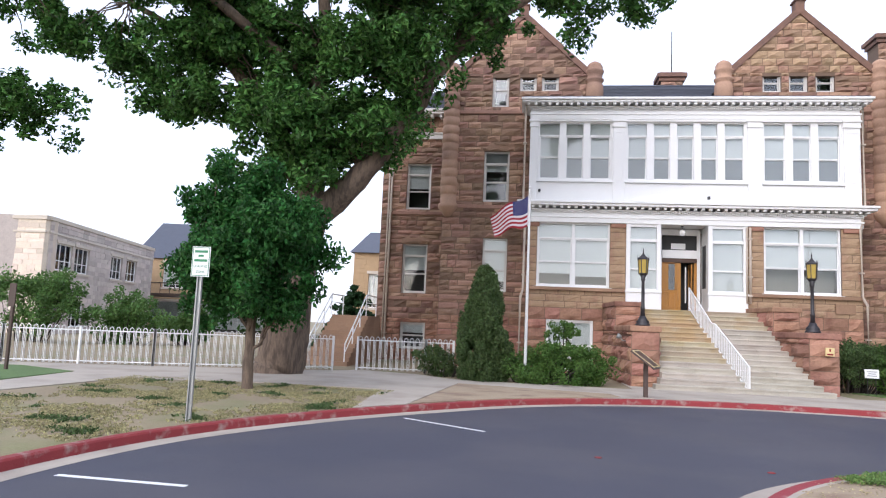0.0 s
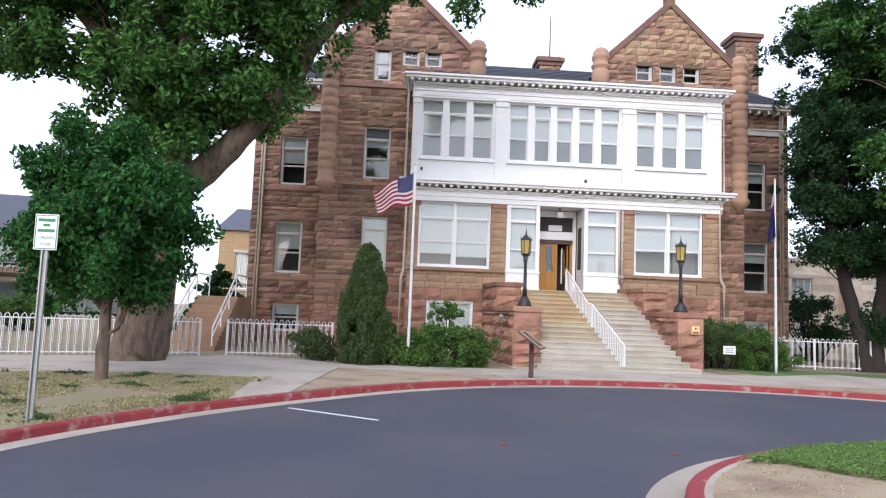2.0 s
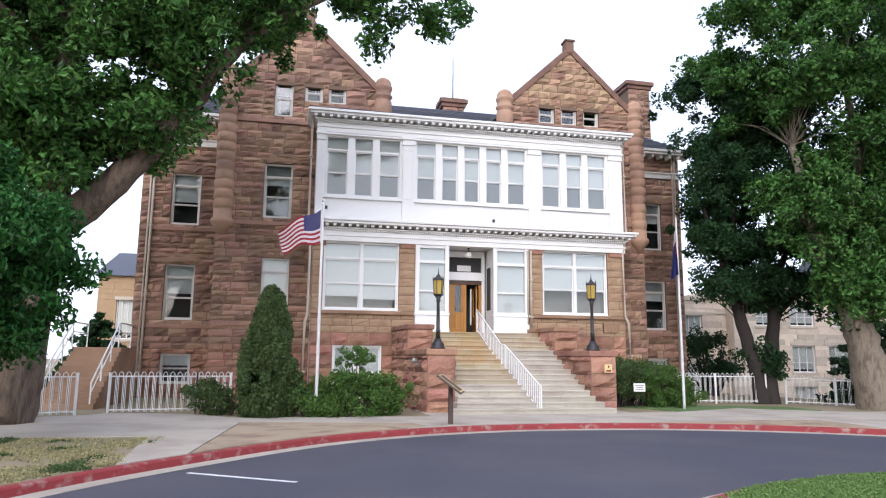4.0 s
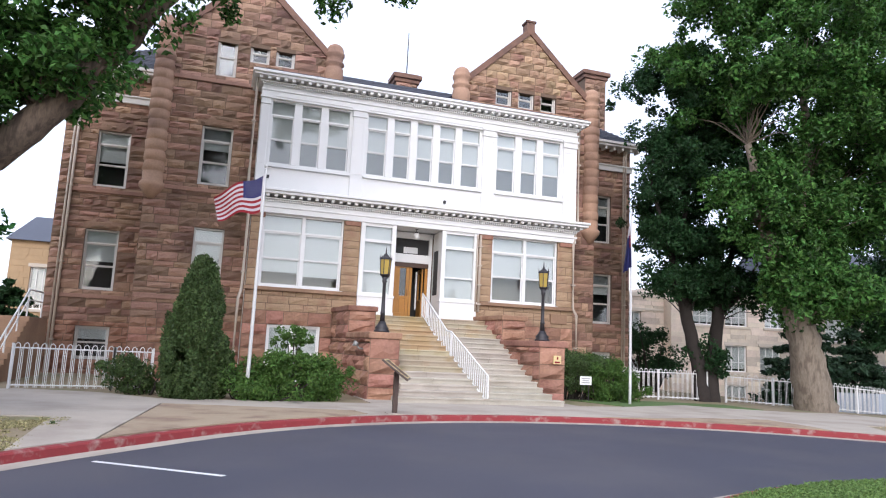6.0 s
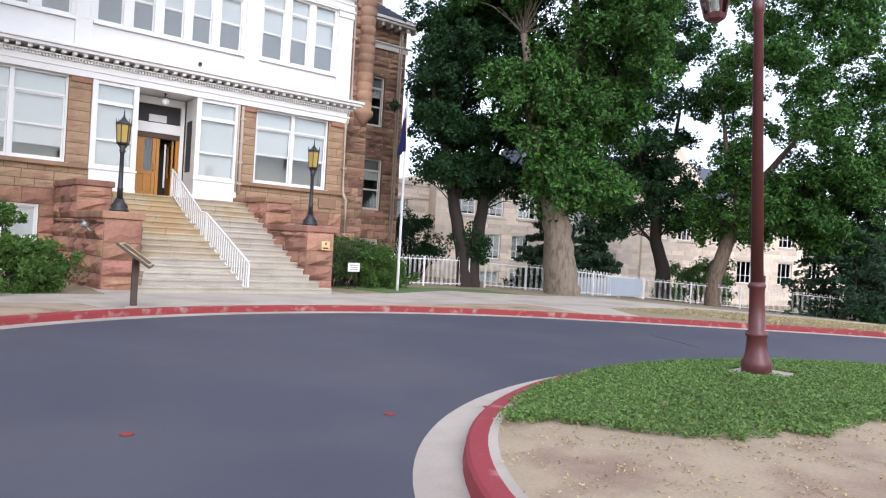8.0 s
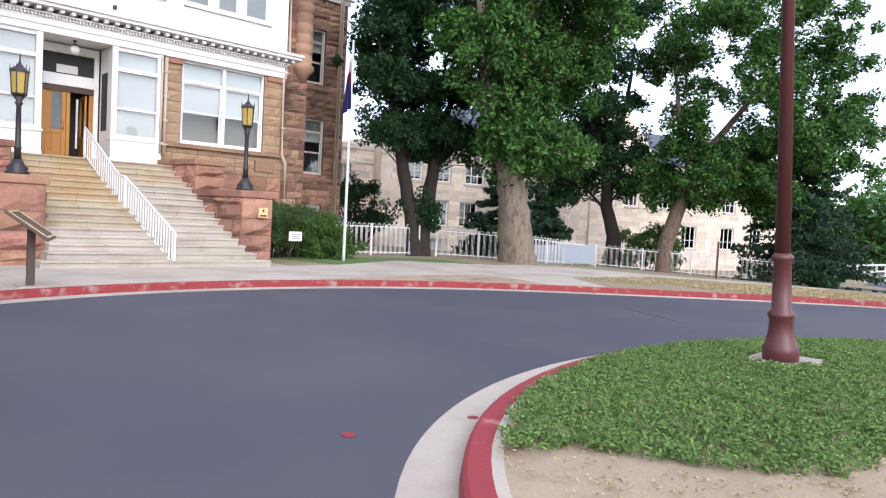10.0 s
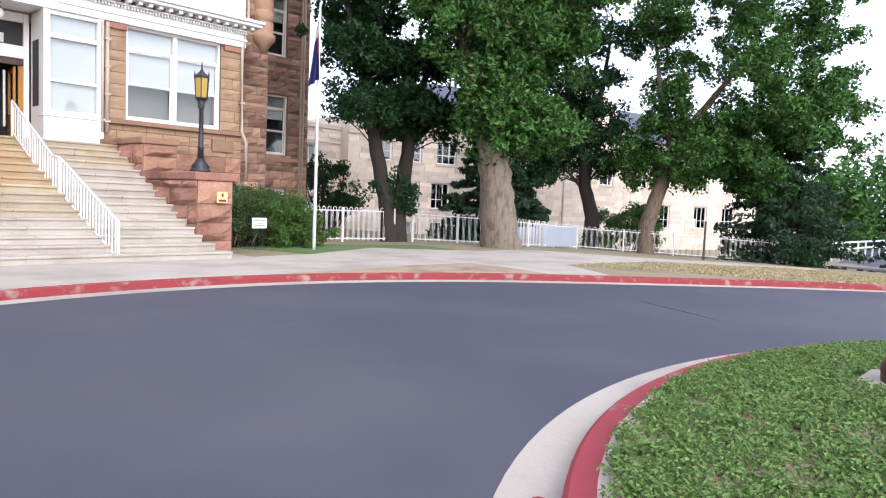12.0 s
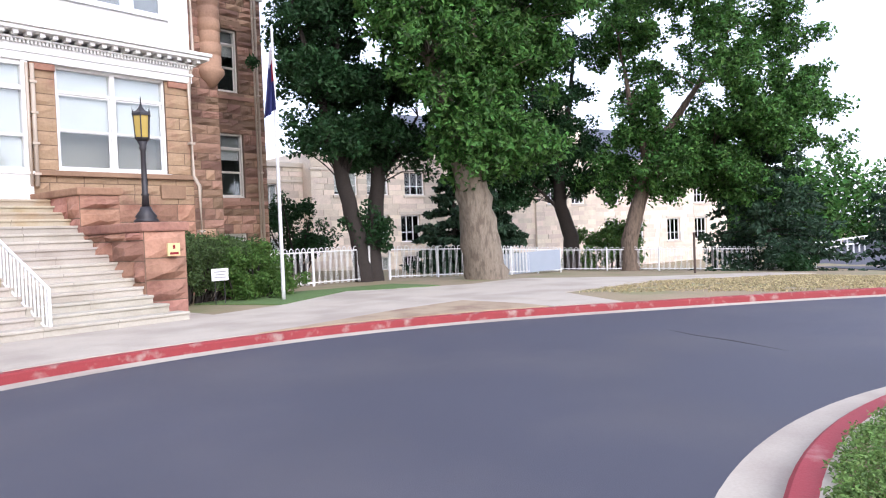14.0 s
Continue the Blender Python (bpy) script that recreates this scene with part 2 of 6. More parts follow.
def tubes(points, r, seg=8):
    """A bent pipe through points, as one sweep."""
    bm = bmesh.new()
    pts = [Vector(p) for p in points]
    rings = []
    for i, p in enumerate(pts):
        d = (pts[min(i + 1, len(pts) - 1)] - pts[max(i - 1, 0)]).normalized()
        q = d.to_track_quat("Z", "Y")
        rr = r[i] if isinstance(r, (list, tuple)) else r
        rings.append([bm.verts.new(p + q @ Vector((rr * math.cos(2 * math.pi * k / seg), rr * math.sin(2 * math.pi * k / seg), 0))) for k in range(seg)])
    for a, b in zip(rings, rings[1:]):
        for k in range(seg):
            f = bm.faces.new((a[k], a[(k + 1) % seg], b[(k + 1) % seg], b[k]))
            f.smooth = True
    bm.faces.new(rings[0][::-1]), bm.faces.new(rings[-1])
    return bm


def lathe(x, y, profile, seg=16):
    """A turned shape about a vertical axis: profile of (radius, z)."""
    bm = bmesh.new()
    rings = [[bm.verts.new((x + r * math.cos(2 * math.pi * k / seg), y + r * math.sin(2 * math.pi * k / seg), z)) for k in range(seg)] for r, z in profile]
    for a, b in zip(rings, rings[1:]):
        for k in range(seg):
            f = bm.faces.new((a[k], a[(k + 1) % seg], b[(k + 1) % seg], b[k]))
            f.smooth = seg > 8
    bm.faces.new(rings[0][::-1]), bm.faces.new(rings[-1])
    return bm


def height(x):
    """The ground falls gently to the east."""
    return 0.14 - 0.052 * min(max(x - 14.0, 0.0), 36.0)


def sheet(name, points, lift, mat, label, kind="structure", deep=0.12):
    """A flat piece of ground with thickness, laid on the slope."""
    bm = bmesh.new()
    f = bm.faces.new([bm.verts.new((x, y, 0)) for x, y in points])
    if f.normal.z < 0 or f.calc_area() and (f.normal_update() or f.normal.z < 0):
        f.normal_flip()
    for c in (14.0, 50.0):
        bmesh.ops.bisect_plane(bm, geom=bm.verts[:] + bm.edges[:] + bm.faces[:], plane_co=(c, 0, 0), plane_no=(1, 0, 0))
    bmesh.ops.triangulate(bm, faces=bm.faces[:])
    top = bm.faces[:]
    for v in bm.verts:
        v.co.z = height(v.co.x) + lift
    low = bmesh.ops.extrude_face_region(bm, geom=top)["geom"]
    for v in low:
        if isinstance(v, bmesh.types.BMVert):
            v.co.z -= deep
    bmesh.ops.recalc_face_normals(bm, faces=bm.faces[:])
    return tagged(part(name, bm, mat), label, kind=kind)


RING, CENTRE = 10.6, (0.0, -20.8)


RIM = ((0, 15.3), (12, 14.9), (20, 13.9), (32, 12.65), (45, 11.95), (60, 11.7), (72, 11.6), (85, 11.5), (102, 11.4), (120, 11.2), (138, 10.9), (147, 10.95), (160, 11.27), (175, 11.85), (205, 12.7), (240, 13.4), (300, 14.3), (360, 15.3))


def rim(a):
    """Distance of the drive's outer kerb from the centre, by angle in degrees, eased between the rows."""
    a %= 360
    i = max(k for k in range(len(RIM) - 1) if RIM[k][0] <= a)
    p = [RIM[max(i - 1, 0)], RIM[i], RIM[i + 1], RIM[min(i + 2, len(RIM) - 1)]]
    u = (a - p[1][0]) / (p[2][0] - p[1][0])
    m1 = (p[2][1] - p[0][1]) / (p[2][0] - p[0][0]) * (p[2][0] - p[1][0])
    m2 = (p[3][1] - p[1][1]) / (p[3][0] - p[1][0]) * (p[2][0] - p[1][0])
    return (2 * u ** 3 - 3 * u * u + 1) * p[1][1] + (u ** 3 - 2 * u * u + u) * m1 + (3 * u * u - 2 * u ** 3) * p[2][1] + (u ** 3 - u * u) * m2


def arc(r, a0, a1, n, c=CENTRE):
    """Points on the outline that keeps r - RING metres outside the drive's kerb."""
    out = []
    for i in range(n + 1):
        a = a0 + (a1 - a0) * i / n
        q = r - RING + rim(a)
        out.append((c[0] + q * math.cos(radians(a)), c[1] + q * math.sin(radians(a))))
    return out


def loop_strip(inner, outer, z_in, z_out):
    """A closed band between two outlines."""
    bm = bmesh.new()
    a = [bm.verts.new((*p, z_in)) for p in inner]
    b = [bm.verts.new((*p, z_out)) for p in outer]
    n = len(a)
    for i in range(n):
        bm.faces.new((a[i], b[i], b[(i + 1) % n], a[(i + 1) % n]))
    bmesh.ops.recalc_face_normals(bm, faces=bm.faces[:])
    return bm


def swept_loop(outlines):
    """A closed ring swept from (outline, z) rows."""
    bm = bmesh.new()
    rows = [[bm.verts.new((*p, z)) for p in o] for o, z in outlines]
    n = len(rows[0])
    for a, b in zip(rows, rows[1:]):
        for i in range(n):
            bm.faces.new((a[i], a[(i + 1) % n], b[(i + 1) % n], b[i]))
    bmesh.ops.recalc_face_normals(bm, faces=bm.faces[:])
    return bm


# ---- ground ----
SEG = 144
bm = bmesh.new()
rings = []
for r in [10.74, 11.5, 12.5, 14, 16, 18, 20, 23, 26, 30, 35, 40, 46, 54, 64, 80, 110, 180, 320, 700]:
    rings.append([bm.verts.new((x, y, height(x) - (0.02 if r < 11 else 0))) for x, y in arc(r, 0, 360, SEG)[:-1]])
for a, b in zip(rings, rings[1:]):
    for i in range(SEG):
        bm.faces.new((a[i], b[i], b[(i + 1) % SEG], a[(i + 1) % SEG]))
tagged(part("ground", bm, DRY), "dry patchy lawn with bare soil reaching the horizon", kind="structure")
bm = bmesh.new()
bm.faces.new([bm.verts.new((x, y, 0)) for x, y in arc(10.7, 0, 360, SEG)[:-1]])
tagged(part("road", bm, ASPHALT), "dark smooth asphalt drive curving round the island", kind="structure")
ring = lambda r: arc(r, 0, 360, SEG)[:-1]
tagged(part("gutter", loop_strip(ring(10.28), ring(10.62), 0.004, 0.012), CONCRETE), "pale concrete gutter along the kerb", kind="structure")
tagged(part("kerb", swept_loop([(ring(10.6), 0.0), (ring(10.615), 0.12), (ring(10.64), 0.145), (ring(10.76), 0.15), (ring(10.765), 0.0)]), RED_WORN), "red-painted concrete kerb with worn flaking paint", kind="structure")


def island(k):
    """The island's outline, k metres in from the gutter's edge."""
    return [(1.85 + (6.33 - k) * math.cos(a), -22.9 + (5.3 - k) * math.sin(a)) for a in (2 * math.pi * (i + 0.5) / 120 for i in range(120))]


def island_depth(x, y):
    """How far a point lies inside the gutter's edge."""
    return (1 - math.hypot((x - 1.8) / 6.4, (y + 22.9) / 5.3)) * 5.7


tagged(part("gutter", loop_strip(island(0.4), island(0.0), 0.012, 0.004), CONCRETE), "wide pale concrete gutter round the island", kind="structure")
tagged(part("kerb", swept_loop([(island(0.38), 0.0), (island(0.4), 0.13), (island(0.43), 0.15), (island(0.58), 0.15)]), RED_KERB), "rounded red-painted island kerb", kind="structure")
tagged(part("kerb", loop_strip(island(0.66), island(0.58), 0.152, 0.15), CONCRETE), "bare concrete back edge of the island kerb", kind="structure")


def bed(k):
    """Height of the island bed, k metres in from the gutter's edge."""
    return 0.15 + 0.17 * min(max((k - 0.65) / 1.9, 0), 1) ** 0.8


bm = bmesh.new()
rows = [[bm.verts.new((*p, bed(k))) for p in island(k)] for k in (0.65, 1.3, 1.9, 2.6, 3.4, 4.3)]
for a, b in zip(rows, rows[1:]):
    for i in range(120):
        bm.faces.new((a[i], a[(i + 1) % 120], b[(i + 1) % 120], b[i]))
bm.faces.new(rows[-1])
bmesh.ops.recalc_face_normals(bm, faces=bm.faces[:])
tagged(part("ground", bm, DIRT), "bare sandy soil of the round island bed", kind="structure")

sheet("pavement", arc(10.78, 112, 100, 4) + arc(10.78, 99, 80, 6) + [(2.6, -9.35), (4.0, -9.3), (6.2, -9.1), (8.2, -9.2), (8.15, -10.9)] + arc(10.78, 48.5, 41.5, 3) + [
    (10.6, -10.4), (13.5, -10.9), (19.0, -11.4), (27.0, -12.0), (27.0, -10.0), (19.0, -8.6), (15.2, -6.4), (12.0, -6.3), (9.9, -5.0), (9.0, -4.2), (5.9, -5.6), (3.9, -5.9), (3.9, -3.0), (-3.0, -3.0), (-3.0, -6.6), (-8.5, -6.6), (-10.2, -5.0), (-12.4, -4.3), (-12.9, -5.2), (-18.5, -7.6), (-23.0, -9.0), (-36.0, -13.0), (-36.0, -14.6),
    (-21.4, -9.9), (-18.95, -10.9), (-18.6, -14.2), (-21.5, -22.0), (-19.5, -22.6), (-17.2, -16.2), (-16.75, -11.95), (-13.2, -11.1), (-10.05, -11.1)] + arc(10.78, 150.5, 143, 3) + [(-8.4, -8.0), (-6.0, -8.45), (-3.9, -8.8), (-3.7, -9.6)], 0.022, CONCRETE, "pale concrete pavement before the steps")
sheet("soil", [(-3.75, -9.65), (-3.95, -8.85), (-6.0, -8.5), (-8.35, -8.05)] + arc(10.78, 142.5, 112.5, 12), 0.03, DIRT, "bare soil strip between pavement and kerb")
sheet("soil", [(2.7, -9.4), (4.0, -9.35), (6.2, -9.15), (8.15, -9.25), (8.1, -10.9)] + arc(10.78, 49, 76, 12), 0.03, DIRT, "bare soil strip between pavement and kerb")
sheet("lawn", [(-19.0, -11.0), (-21.4, -10.0), (-36, -14.7), (-40, -30), (-21.6, -22.0), (-18.7, -14.2)], 0.03, LAWN, "small mown green lawn")
sheet("lawn", [(5.9, -5.5), (9.0, -4.1), (9.9, -4.9), (11.4, -5.6), (11.4, -3.6), (8.0, -2.6), (5.0, -3.0)], 0.028, LAWN, "narrow green lawn strip beside the building")
sheet("road", [(34, -13.5), (46, -7.0), (110, 4), (110, -40), (27, -30)], 0.03, ASPHALT, "distant asphalt road beyond the lawn")
for x0, y0, x1, y1 in [(-8.68, -15.23, -6.98, -16.37), (-11.5, -21.72, -9.9, -21.76)]:
    d = Vector((x1 - x0, y1 - y0, 0)).normalized()
    s = Vector((-d.y, d.x, 0)) * 0.05
    bm = bmesh.new()
    bm.faces.new([bm.verts.new(Vector(p) + q) for p, q in (((x0, y0, 0.005), s), ((x0, y0, 0.005), -s), ((x1, y1, 0.005), -s), ((x1, y1, 0.005), s))])
    tagged(part("road_marking", bm, WHITE), "painted white parking line on asphalt", "road marking", kind="structure")
tagged(part("crack", tubes([(6.95, -14.6, -0.002), (6.6, -15.2, -0.002), (6.35, -15.83, -0.002), (5.9, -16.7, -0.003)], [0.004, 0.008, 0.01, 0.004], 4), RUBBER), "dark irregular crack in the asphalt", "crack", kind="structure")
for x, y in [(-5.13, -18.26), (-2.74, -18.56), (-1.61, -18.76)]:
    tagged(part("paint_mark", lathe(x, y, [(0.06, 0.003), (0.05, 0.012)], 9), RED_WORN), "small spot of red survey paint", "paint mark", kind="structure")


# ---- main building ----
def wall_cells(x0, x1, z0, z1, holes):
    xs = sorted({x0, x1, *[min(max(v, x0), x1) for h in holes for v in h[:2]]})
    for a, b in zip(xs, xs[1:]):
        m = (a + b) / 2
        cuts = sorted([(max(h[2], z0), min(h[3], z1)) for h in holes if h[0] < m < h[1] and h[2] < z1 and h[3] > z0])
        z = z0
        for c, d in cuts:
            if c > z + 1e-4:
                yield a, b, z, c
            z = max(z, d)
        if z < z1 - 1e-4:
            yield a, b, z, z1


def wall(name, x0, x1, z0, z1, y, holes, mat=MORTAR, thick=0.35, label="", turn=None):
    """A wall with thickness whose front lies in the plane y, with openings right through it."""
    bm = bmesh.new()
    for a, b, c, d in wall_cells(x0, x1, z0, z1, holes):
        box(bm, a, b, y, y + thick, c, d)
    if turn:
        bmesh.ops.transform(bm, matrix=turn, verts=bm.verts[:])
    return tagged(part(name, bm, mat), label, kind="structure")


rng = random.Random(7)


def stone_rows(x0, x1, z0, z1, holes, course=(0.2, 0.38), length=(0.3, 1.0), limit=None):
    """Courses of stones as rectangles that keep clear of the openings."""
    z = z0
    edges = sorted({h[2] for h in holes} | {h[3] for h in holes} | {z1})
    while z < z1 - 0.03:
        top = z + rng.uniform(*course)
        for e in edges:
            if z + 0.1 < e < top + 0.14:
                top = e
                break
        top = min(top, z1)
        spans, m = [(x0, x1)], (z + top) / 2
        if limit:
            spans = [limit(m)]
        for h in holes:
            if h[2] < m < h[3]:
                spans = [s for a, b in spans for s in ((a, min(b, h[0])), (max(a, h[1]), b)) if s[1] - s[0] > 0.03]
        for a, b in spans:
            x = a
            while x < b - 0.02:
                e = x + rng.uniform(*length)
                e = b if e > b - 0.25 else e
                yield x, e, z, top
                x = e
        z = top


def rock_mesh(bm, x0, x1, y, z0, z1, deep=0.07, joint=0.012):
    """One rock-faced stone: a worn front that bulges unevenly out of a recessed joint."""
    x0, x1, z0, z1 = x0 + joint, x1 - joint, z0 + joint, z1 - joint
    grid = []
    for j in range(4):
        row = []
        for i in range(4):
            u, v = i / 3, j / 3
            edge = i in (0, 3) or j in (0, 3)
            out = 0.012 if edge else deep * rng.uniform(0.35, 1.1)
            row.append(bm.verts.new((x0 + (x1 - x0) * (u if edge else min(max(u + rng.uniform(-0.12, 0.12), 0.1), 0.9)), y - out, z0 + (z1 - z0) * (v if edge else v + rng.uniform(-0.1, 0.1)))))
        grid.append(row)
    for j in range(3):
        for i in range(3):
            bm.faces.new((grid[j][i], grid[j][i + 1], grid[j + 1][i + 1], grid[j + 1][i]))
    rim = [grid[0][i] for i in range(4)] + [grid[j][3] for j in (1, 2, 3)] + [grid[3][i] for i in (2, 1, 0)] + [grid[j][0] for j in (2, 1)]
    back = [bm.verts.new((v.co.x, y + 0.02, v.co.z)) for v in rim]
    for i in range(len(rim)):
        j = (i + 1) % len(rim)
        bm.faces.new((rim[i], back[i], back[j], rim[j]))


def stones(parent, x0, x1, z0, z1, y, holes, mat, single=False, turn=None, deep=0.1, **kw):
    """Rock-faced stones over a wall, each a piece of its own where they are near the walk."""
    joined = bmesh.new()
    for r in stone_rows(x0, x1, z0, z1, holes, **kw):
        bm = bmesh.new() if single else joined
        rock_mesh(bm, r[0], r[1], y, r[2], r[3], deep)
        if single:
            if turn:
                bmesh.ops.transform(bm, matrix=turn, verts=bm.verts[:])
            part("stone", bm, mat, parent)
    if single:
        joined.free()
    else:
        if turn:
            bmesh.ops.transform(joined, matrix=turn, verts=joined.verts[:])
        tagged(part("stones", joined, mat, parent), kind="stuff")


counts = {"window": 0}


def sash_window(x0, x1, z0, z1, y, shade=0.5, transom=0.0, lights=1, mat=CREAM, label="", sill=True, screen=True, room=ROOMSHADE, gap=0.03):
    """Double-hung windows side by side in one frame, with blinds and a shallow room box behind, near-black by default.
    """
    counts["window"] += 1
    w = thing("window_%d" % counts["window"], ((x0 + x1) / 2, y, z0), label, kind="structure")
    f = 0.07
    part("window_frame", boxes((x0, x0 + f, y - 0.02, y + 0.16, z0, z1), (x1 - f, x1, y - 0.02, y + 0.16, z0, z1), (x0 + f, x1 - f, y - 0.02, y + 0.16, z1 - f, z1), (x0 + f, x1 - f, y - 0.02, y + 0.16, z0, z0 + f), bevel=0.008), mat, w)
    if sill:
        part("window_sill", boxes((x0 - 0.1, x1 + 0.1, y - 0.12, y + 0.1, z0 - 0.1, z0 - 0.002), bevel=0.015), mat if mat is WHITE else SMOOTHSTONE, w)
    step = (x1 - x0 - f) / lights
    for i in range(lights):
        a, b = x0 + f + i * step, x0 + i * step + step
        if i:
            part("mullion", boxes((a - f - gap, a + gap, y - 0.035, y + 0.16, z0 + f, z1 - f), bevel=0.008), mat, w)
            a += gap
        if i < lights - 1:
            b -= gap
        top = z1 - f
        if transom:
            top = z1 - f - transom
            part("transom_bar", boxes((a, b, y, y + 0.14, top - 0.07, top), bevel=0.006), mat, w)
            ob = part("pane", boxes((a, b, y + 0.08, y + 0.086, top, z1 - f)), GLASS, w)
            ob.visible_shadow = False
            part("blind", boxes((a, b, y + 0.15, y + 0.16, top, z1 - f)), BLIND if shade > 0.3 else GREYBLIND, w, "pale blind behind the top light")
            top -= 0.07
        mid = (z0 + f + top) / 2
        for lo, hi, off, nm in ((mid, top, 0.04, "upper_sash"), (z0 + f, mid + 0.02, 0.075, "lower_sash")):
            s = part(nm, boxes((a, a + 0.045, y + off, y + off + 0.035, lo, hi), (b - 0.045, b, y + off, y + off + 0.035, lo, hi), (a + 0.045, b - 0.045, y + off, y + off + 0.035, hi - 0.045, hi), (a + 0.045, b - 0.045, y + off, y + off + 0.035, lo, lo + 0.05)), mat, w)
            ob = part("pane", boxes((a + 0.045, b - 0.045, y + off + 0.015, y + off + 0.02, lo + 0.05, hi - 0.045)), GLASS, s)
            ob.visible_shadow = False
        drop = top - (top - z0) * shade * rng.uniform(0.85, 1.15)
        if shade > 0.05:
            part("blind", boxes((a + 0.01, b - 0.01, y + 0.17, y + 0.18, max(drop, z0 + f), top)), BLIND, w, "white roller blind, partly drawn")
        if screen:
            part("insect_screen", boxes((a + 0.02, b - 0.02, y + 0.125, y + 0.13, z0 + f, mid)), GREYBLIND, w, "grey insect screen over the lower sash")
    # shallow box whose near-black default colour stands in for an unlit room
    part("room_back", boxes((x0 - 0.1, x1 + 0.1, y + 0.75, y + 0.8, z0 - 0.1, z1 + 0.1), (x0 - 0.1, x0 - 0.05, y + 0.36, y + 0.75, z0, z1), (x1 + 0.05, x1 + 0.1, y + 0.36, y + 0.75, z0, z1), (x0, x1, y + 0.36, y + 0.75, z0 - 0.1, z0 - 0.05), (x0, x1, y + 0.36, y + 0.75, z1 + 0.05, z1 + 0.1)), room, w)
    return w


def lintel(x0, x1, z, y, parent, h=0.42):
    bm = bmesh.new()
    rock_mesh(bm, x0 - 0.25, x1 + 0.25, y - 0.01, z, z + h, 0.08)
    part("lintel", bm, SANDSTONE, parent)


WING_Y = 4.6
WING_L, WING_R, PAV_L, PAV_R = (-13.95, -10.2), (8.4, 12.45), (-10.4, -3.5), (1.7, 8.6)
holes_wl = [(-12.7, -11.47, 7.68, 10.04), (-12.75, -11.5, 3.45, 5.9), (-12.7, -11.45, 0.7, 2.0)]
holes_wr = [(10.05, 11.33, 7.5, 9.95), (10.15, 11.43, 3.4, 5.9), (10.15, 11.43, 0.7, 2.0)]
holes_pl = [(-8.57, -7.42, 7.57, 9.9), (-8.5, -7.4, 3.5, 5.9), (-8.3, -7.55, 12.0, 13.6), (-7.05, -6.3, 12.75, 13.6), (-6.05, -5.3, 12.75, 13.6)]
holes_pr = [(3.54, 4.32, 12.68, 13.55), (4.64, 5.42, 12.68, 13.55), (5.74, 6.52, 12.68, 13.55)]
w = wall("wall_west_wing", *WING_L, 0.0, 12.5, WING_Y, holes_wl, label="brown rock-faced sandstone wing wall")
stones(w, *WING_L, 2.2, 12.5, WING_Y, holes_wl, SANDSTONE)
stones(w, *WING_L, 0.1, 2.2, WING_Y, holes_wl, REDSTONE)
for h in holes_wl[:2]:
    lintel(h[0], h[1], h[3], WING_Y, w)
w = wall("wall_east_wing", *WING_R, -0.3, 12.5, WING_Y, holes_wr, label="brown rock-faced sandstone wing wall")
stones(w, *WING_R, -0.2, 12.5, WING_Y, holes_wr, SANDSTONE)
for h in holes_wr[:2]:
    lintel(h[0], h[1], h[3], WING_Y, w)
w = wall("wall_west_pavilion", *PAV_L, 0.0, 13.4, 1.5, holes_pl, label="brown rock-faced sandstone pavilion wall")
stones(w, PAV_L[0], PAV_L[1], 2.4, 13.4, 1.5, holes_pl, SANDSTONE)
stones(w, PAV_L[0], PAV_L[1], 0.1, 2.4, 1.5, [], REDSTONE, single=True)
for h in holes_pl[:2]:
    lintel(h[0], h[1], h[3], 1.5, w)
w = wall("wall_east_pavilion", *PAV_R, -0.3, 13.4, 1.5, holes_pr, label="brown rock-faced sandstone pavilion wall")
stones(w, *PAV_R, 0.0, 13.4, 1.5, holes_pr, SANDSTONE)
# east and west returns of the pavilions and the outer sides of the wings
for nm, x, y0, y1, z1, face in (("wall_west_return", PAV_L[0], 1.85, WING_Y, 13.4, -1), ("wall_east_return", PAV_R[1], 1.85, WING_Y, 13.4, 1), ("wall_west_side", WING_L[0], WING_Y + 0.35, 16.0, 12.5, -1), ("wall_east_side", WING_R[1], WING_Y + 0.35, 16.0, 12.5, 1)):
    m = Matrix.Translation((x, 0, 0)) @ Matrix.Rotation(radians(90 * face), 4, "Z")
    u0, u1 = (y0, y1) if face > 0 else (-y1, -y0)
    w = wall(nm, u0, u1, -0.3, z1, 0.0, [], label="brown rock-faced sandstone side wall", turn=m)
    stones(w, u0, u1, 0.0, z1, 0.0, [], SANDSTONE, turn=m)
wall("wall_north", WING_L[0], WING_R[1], -0.3, 12.2, 16.0, [], label="brown sandstone rear wall")
wall("wall_centre", PAV_L[1], PAV_R[0], -0.3, 12.4, 2.6, [(-1.0, 0.9, 2.9, 6.4)], SMOOTHSTONE, label="sandstone wall behind the porch")

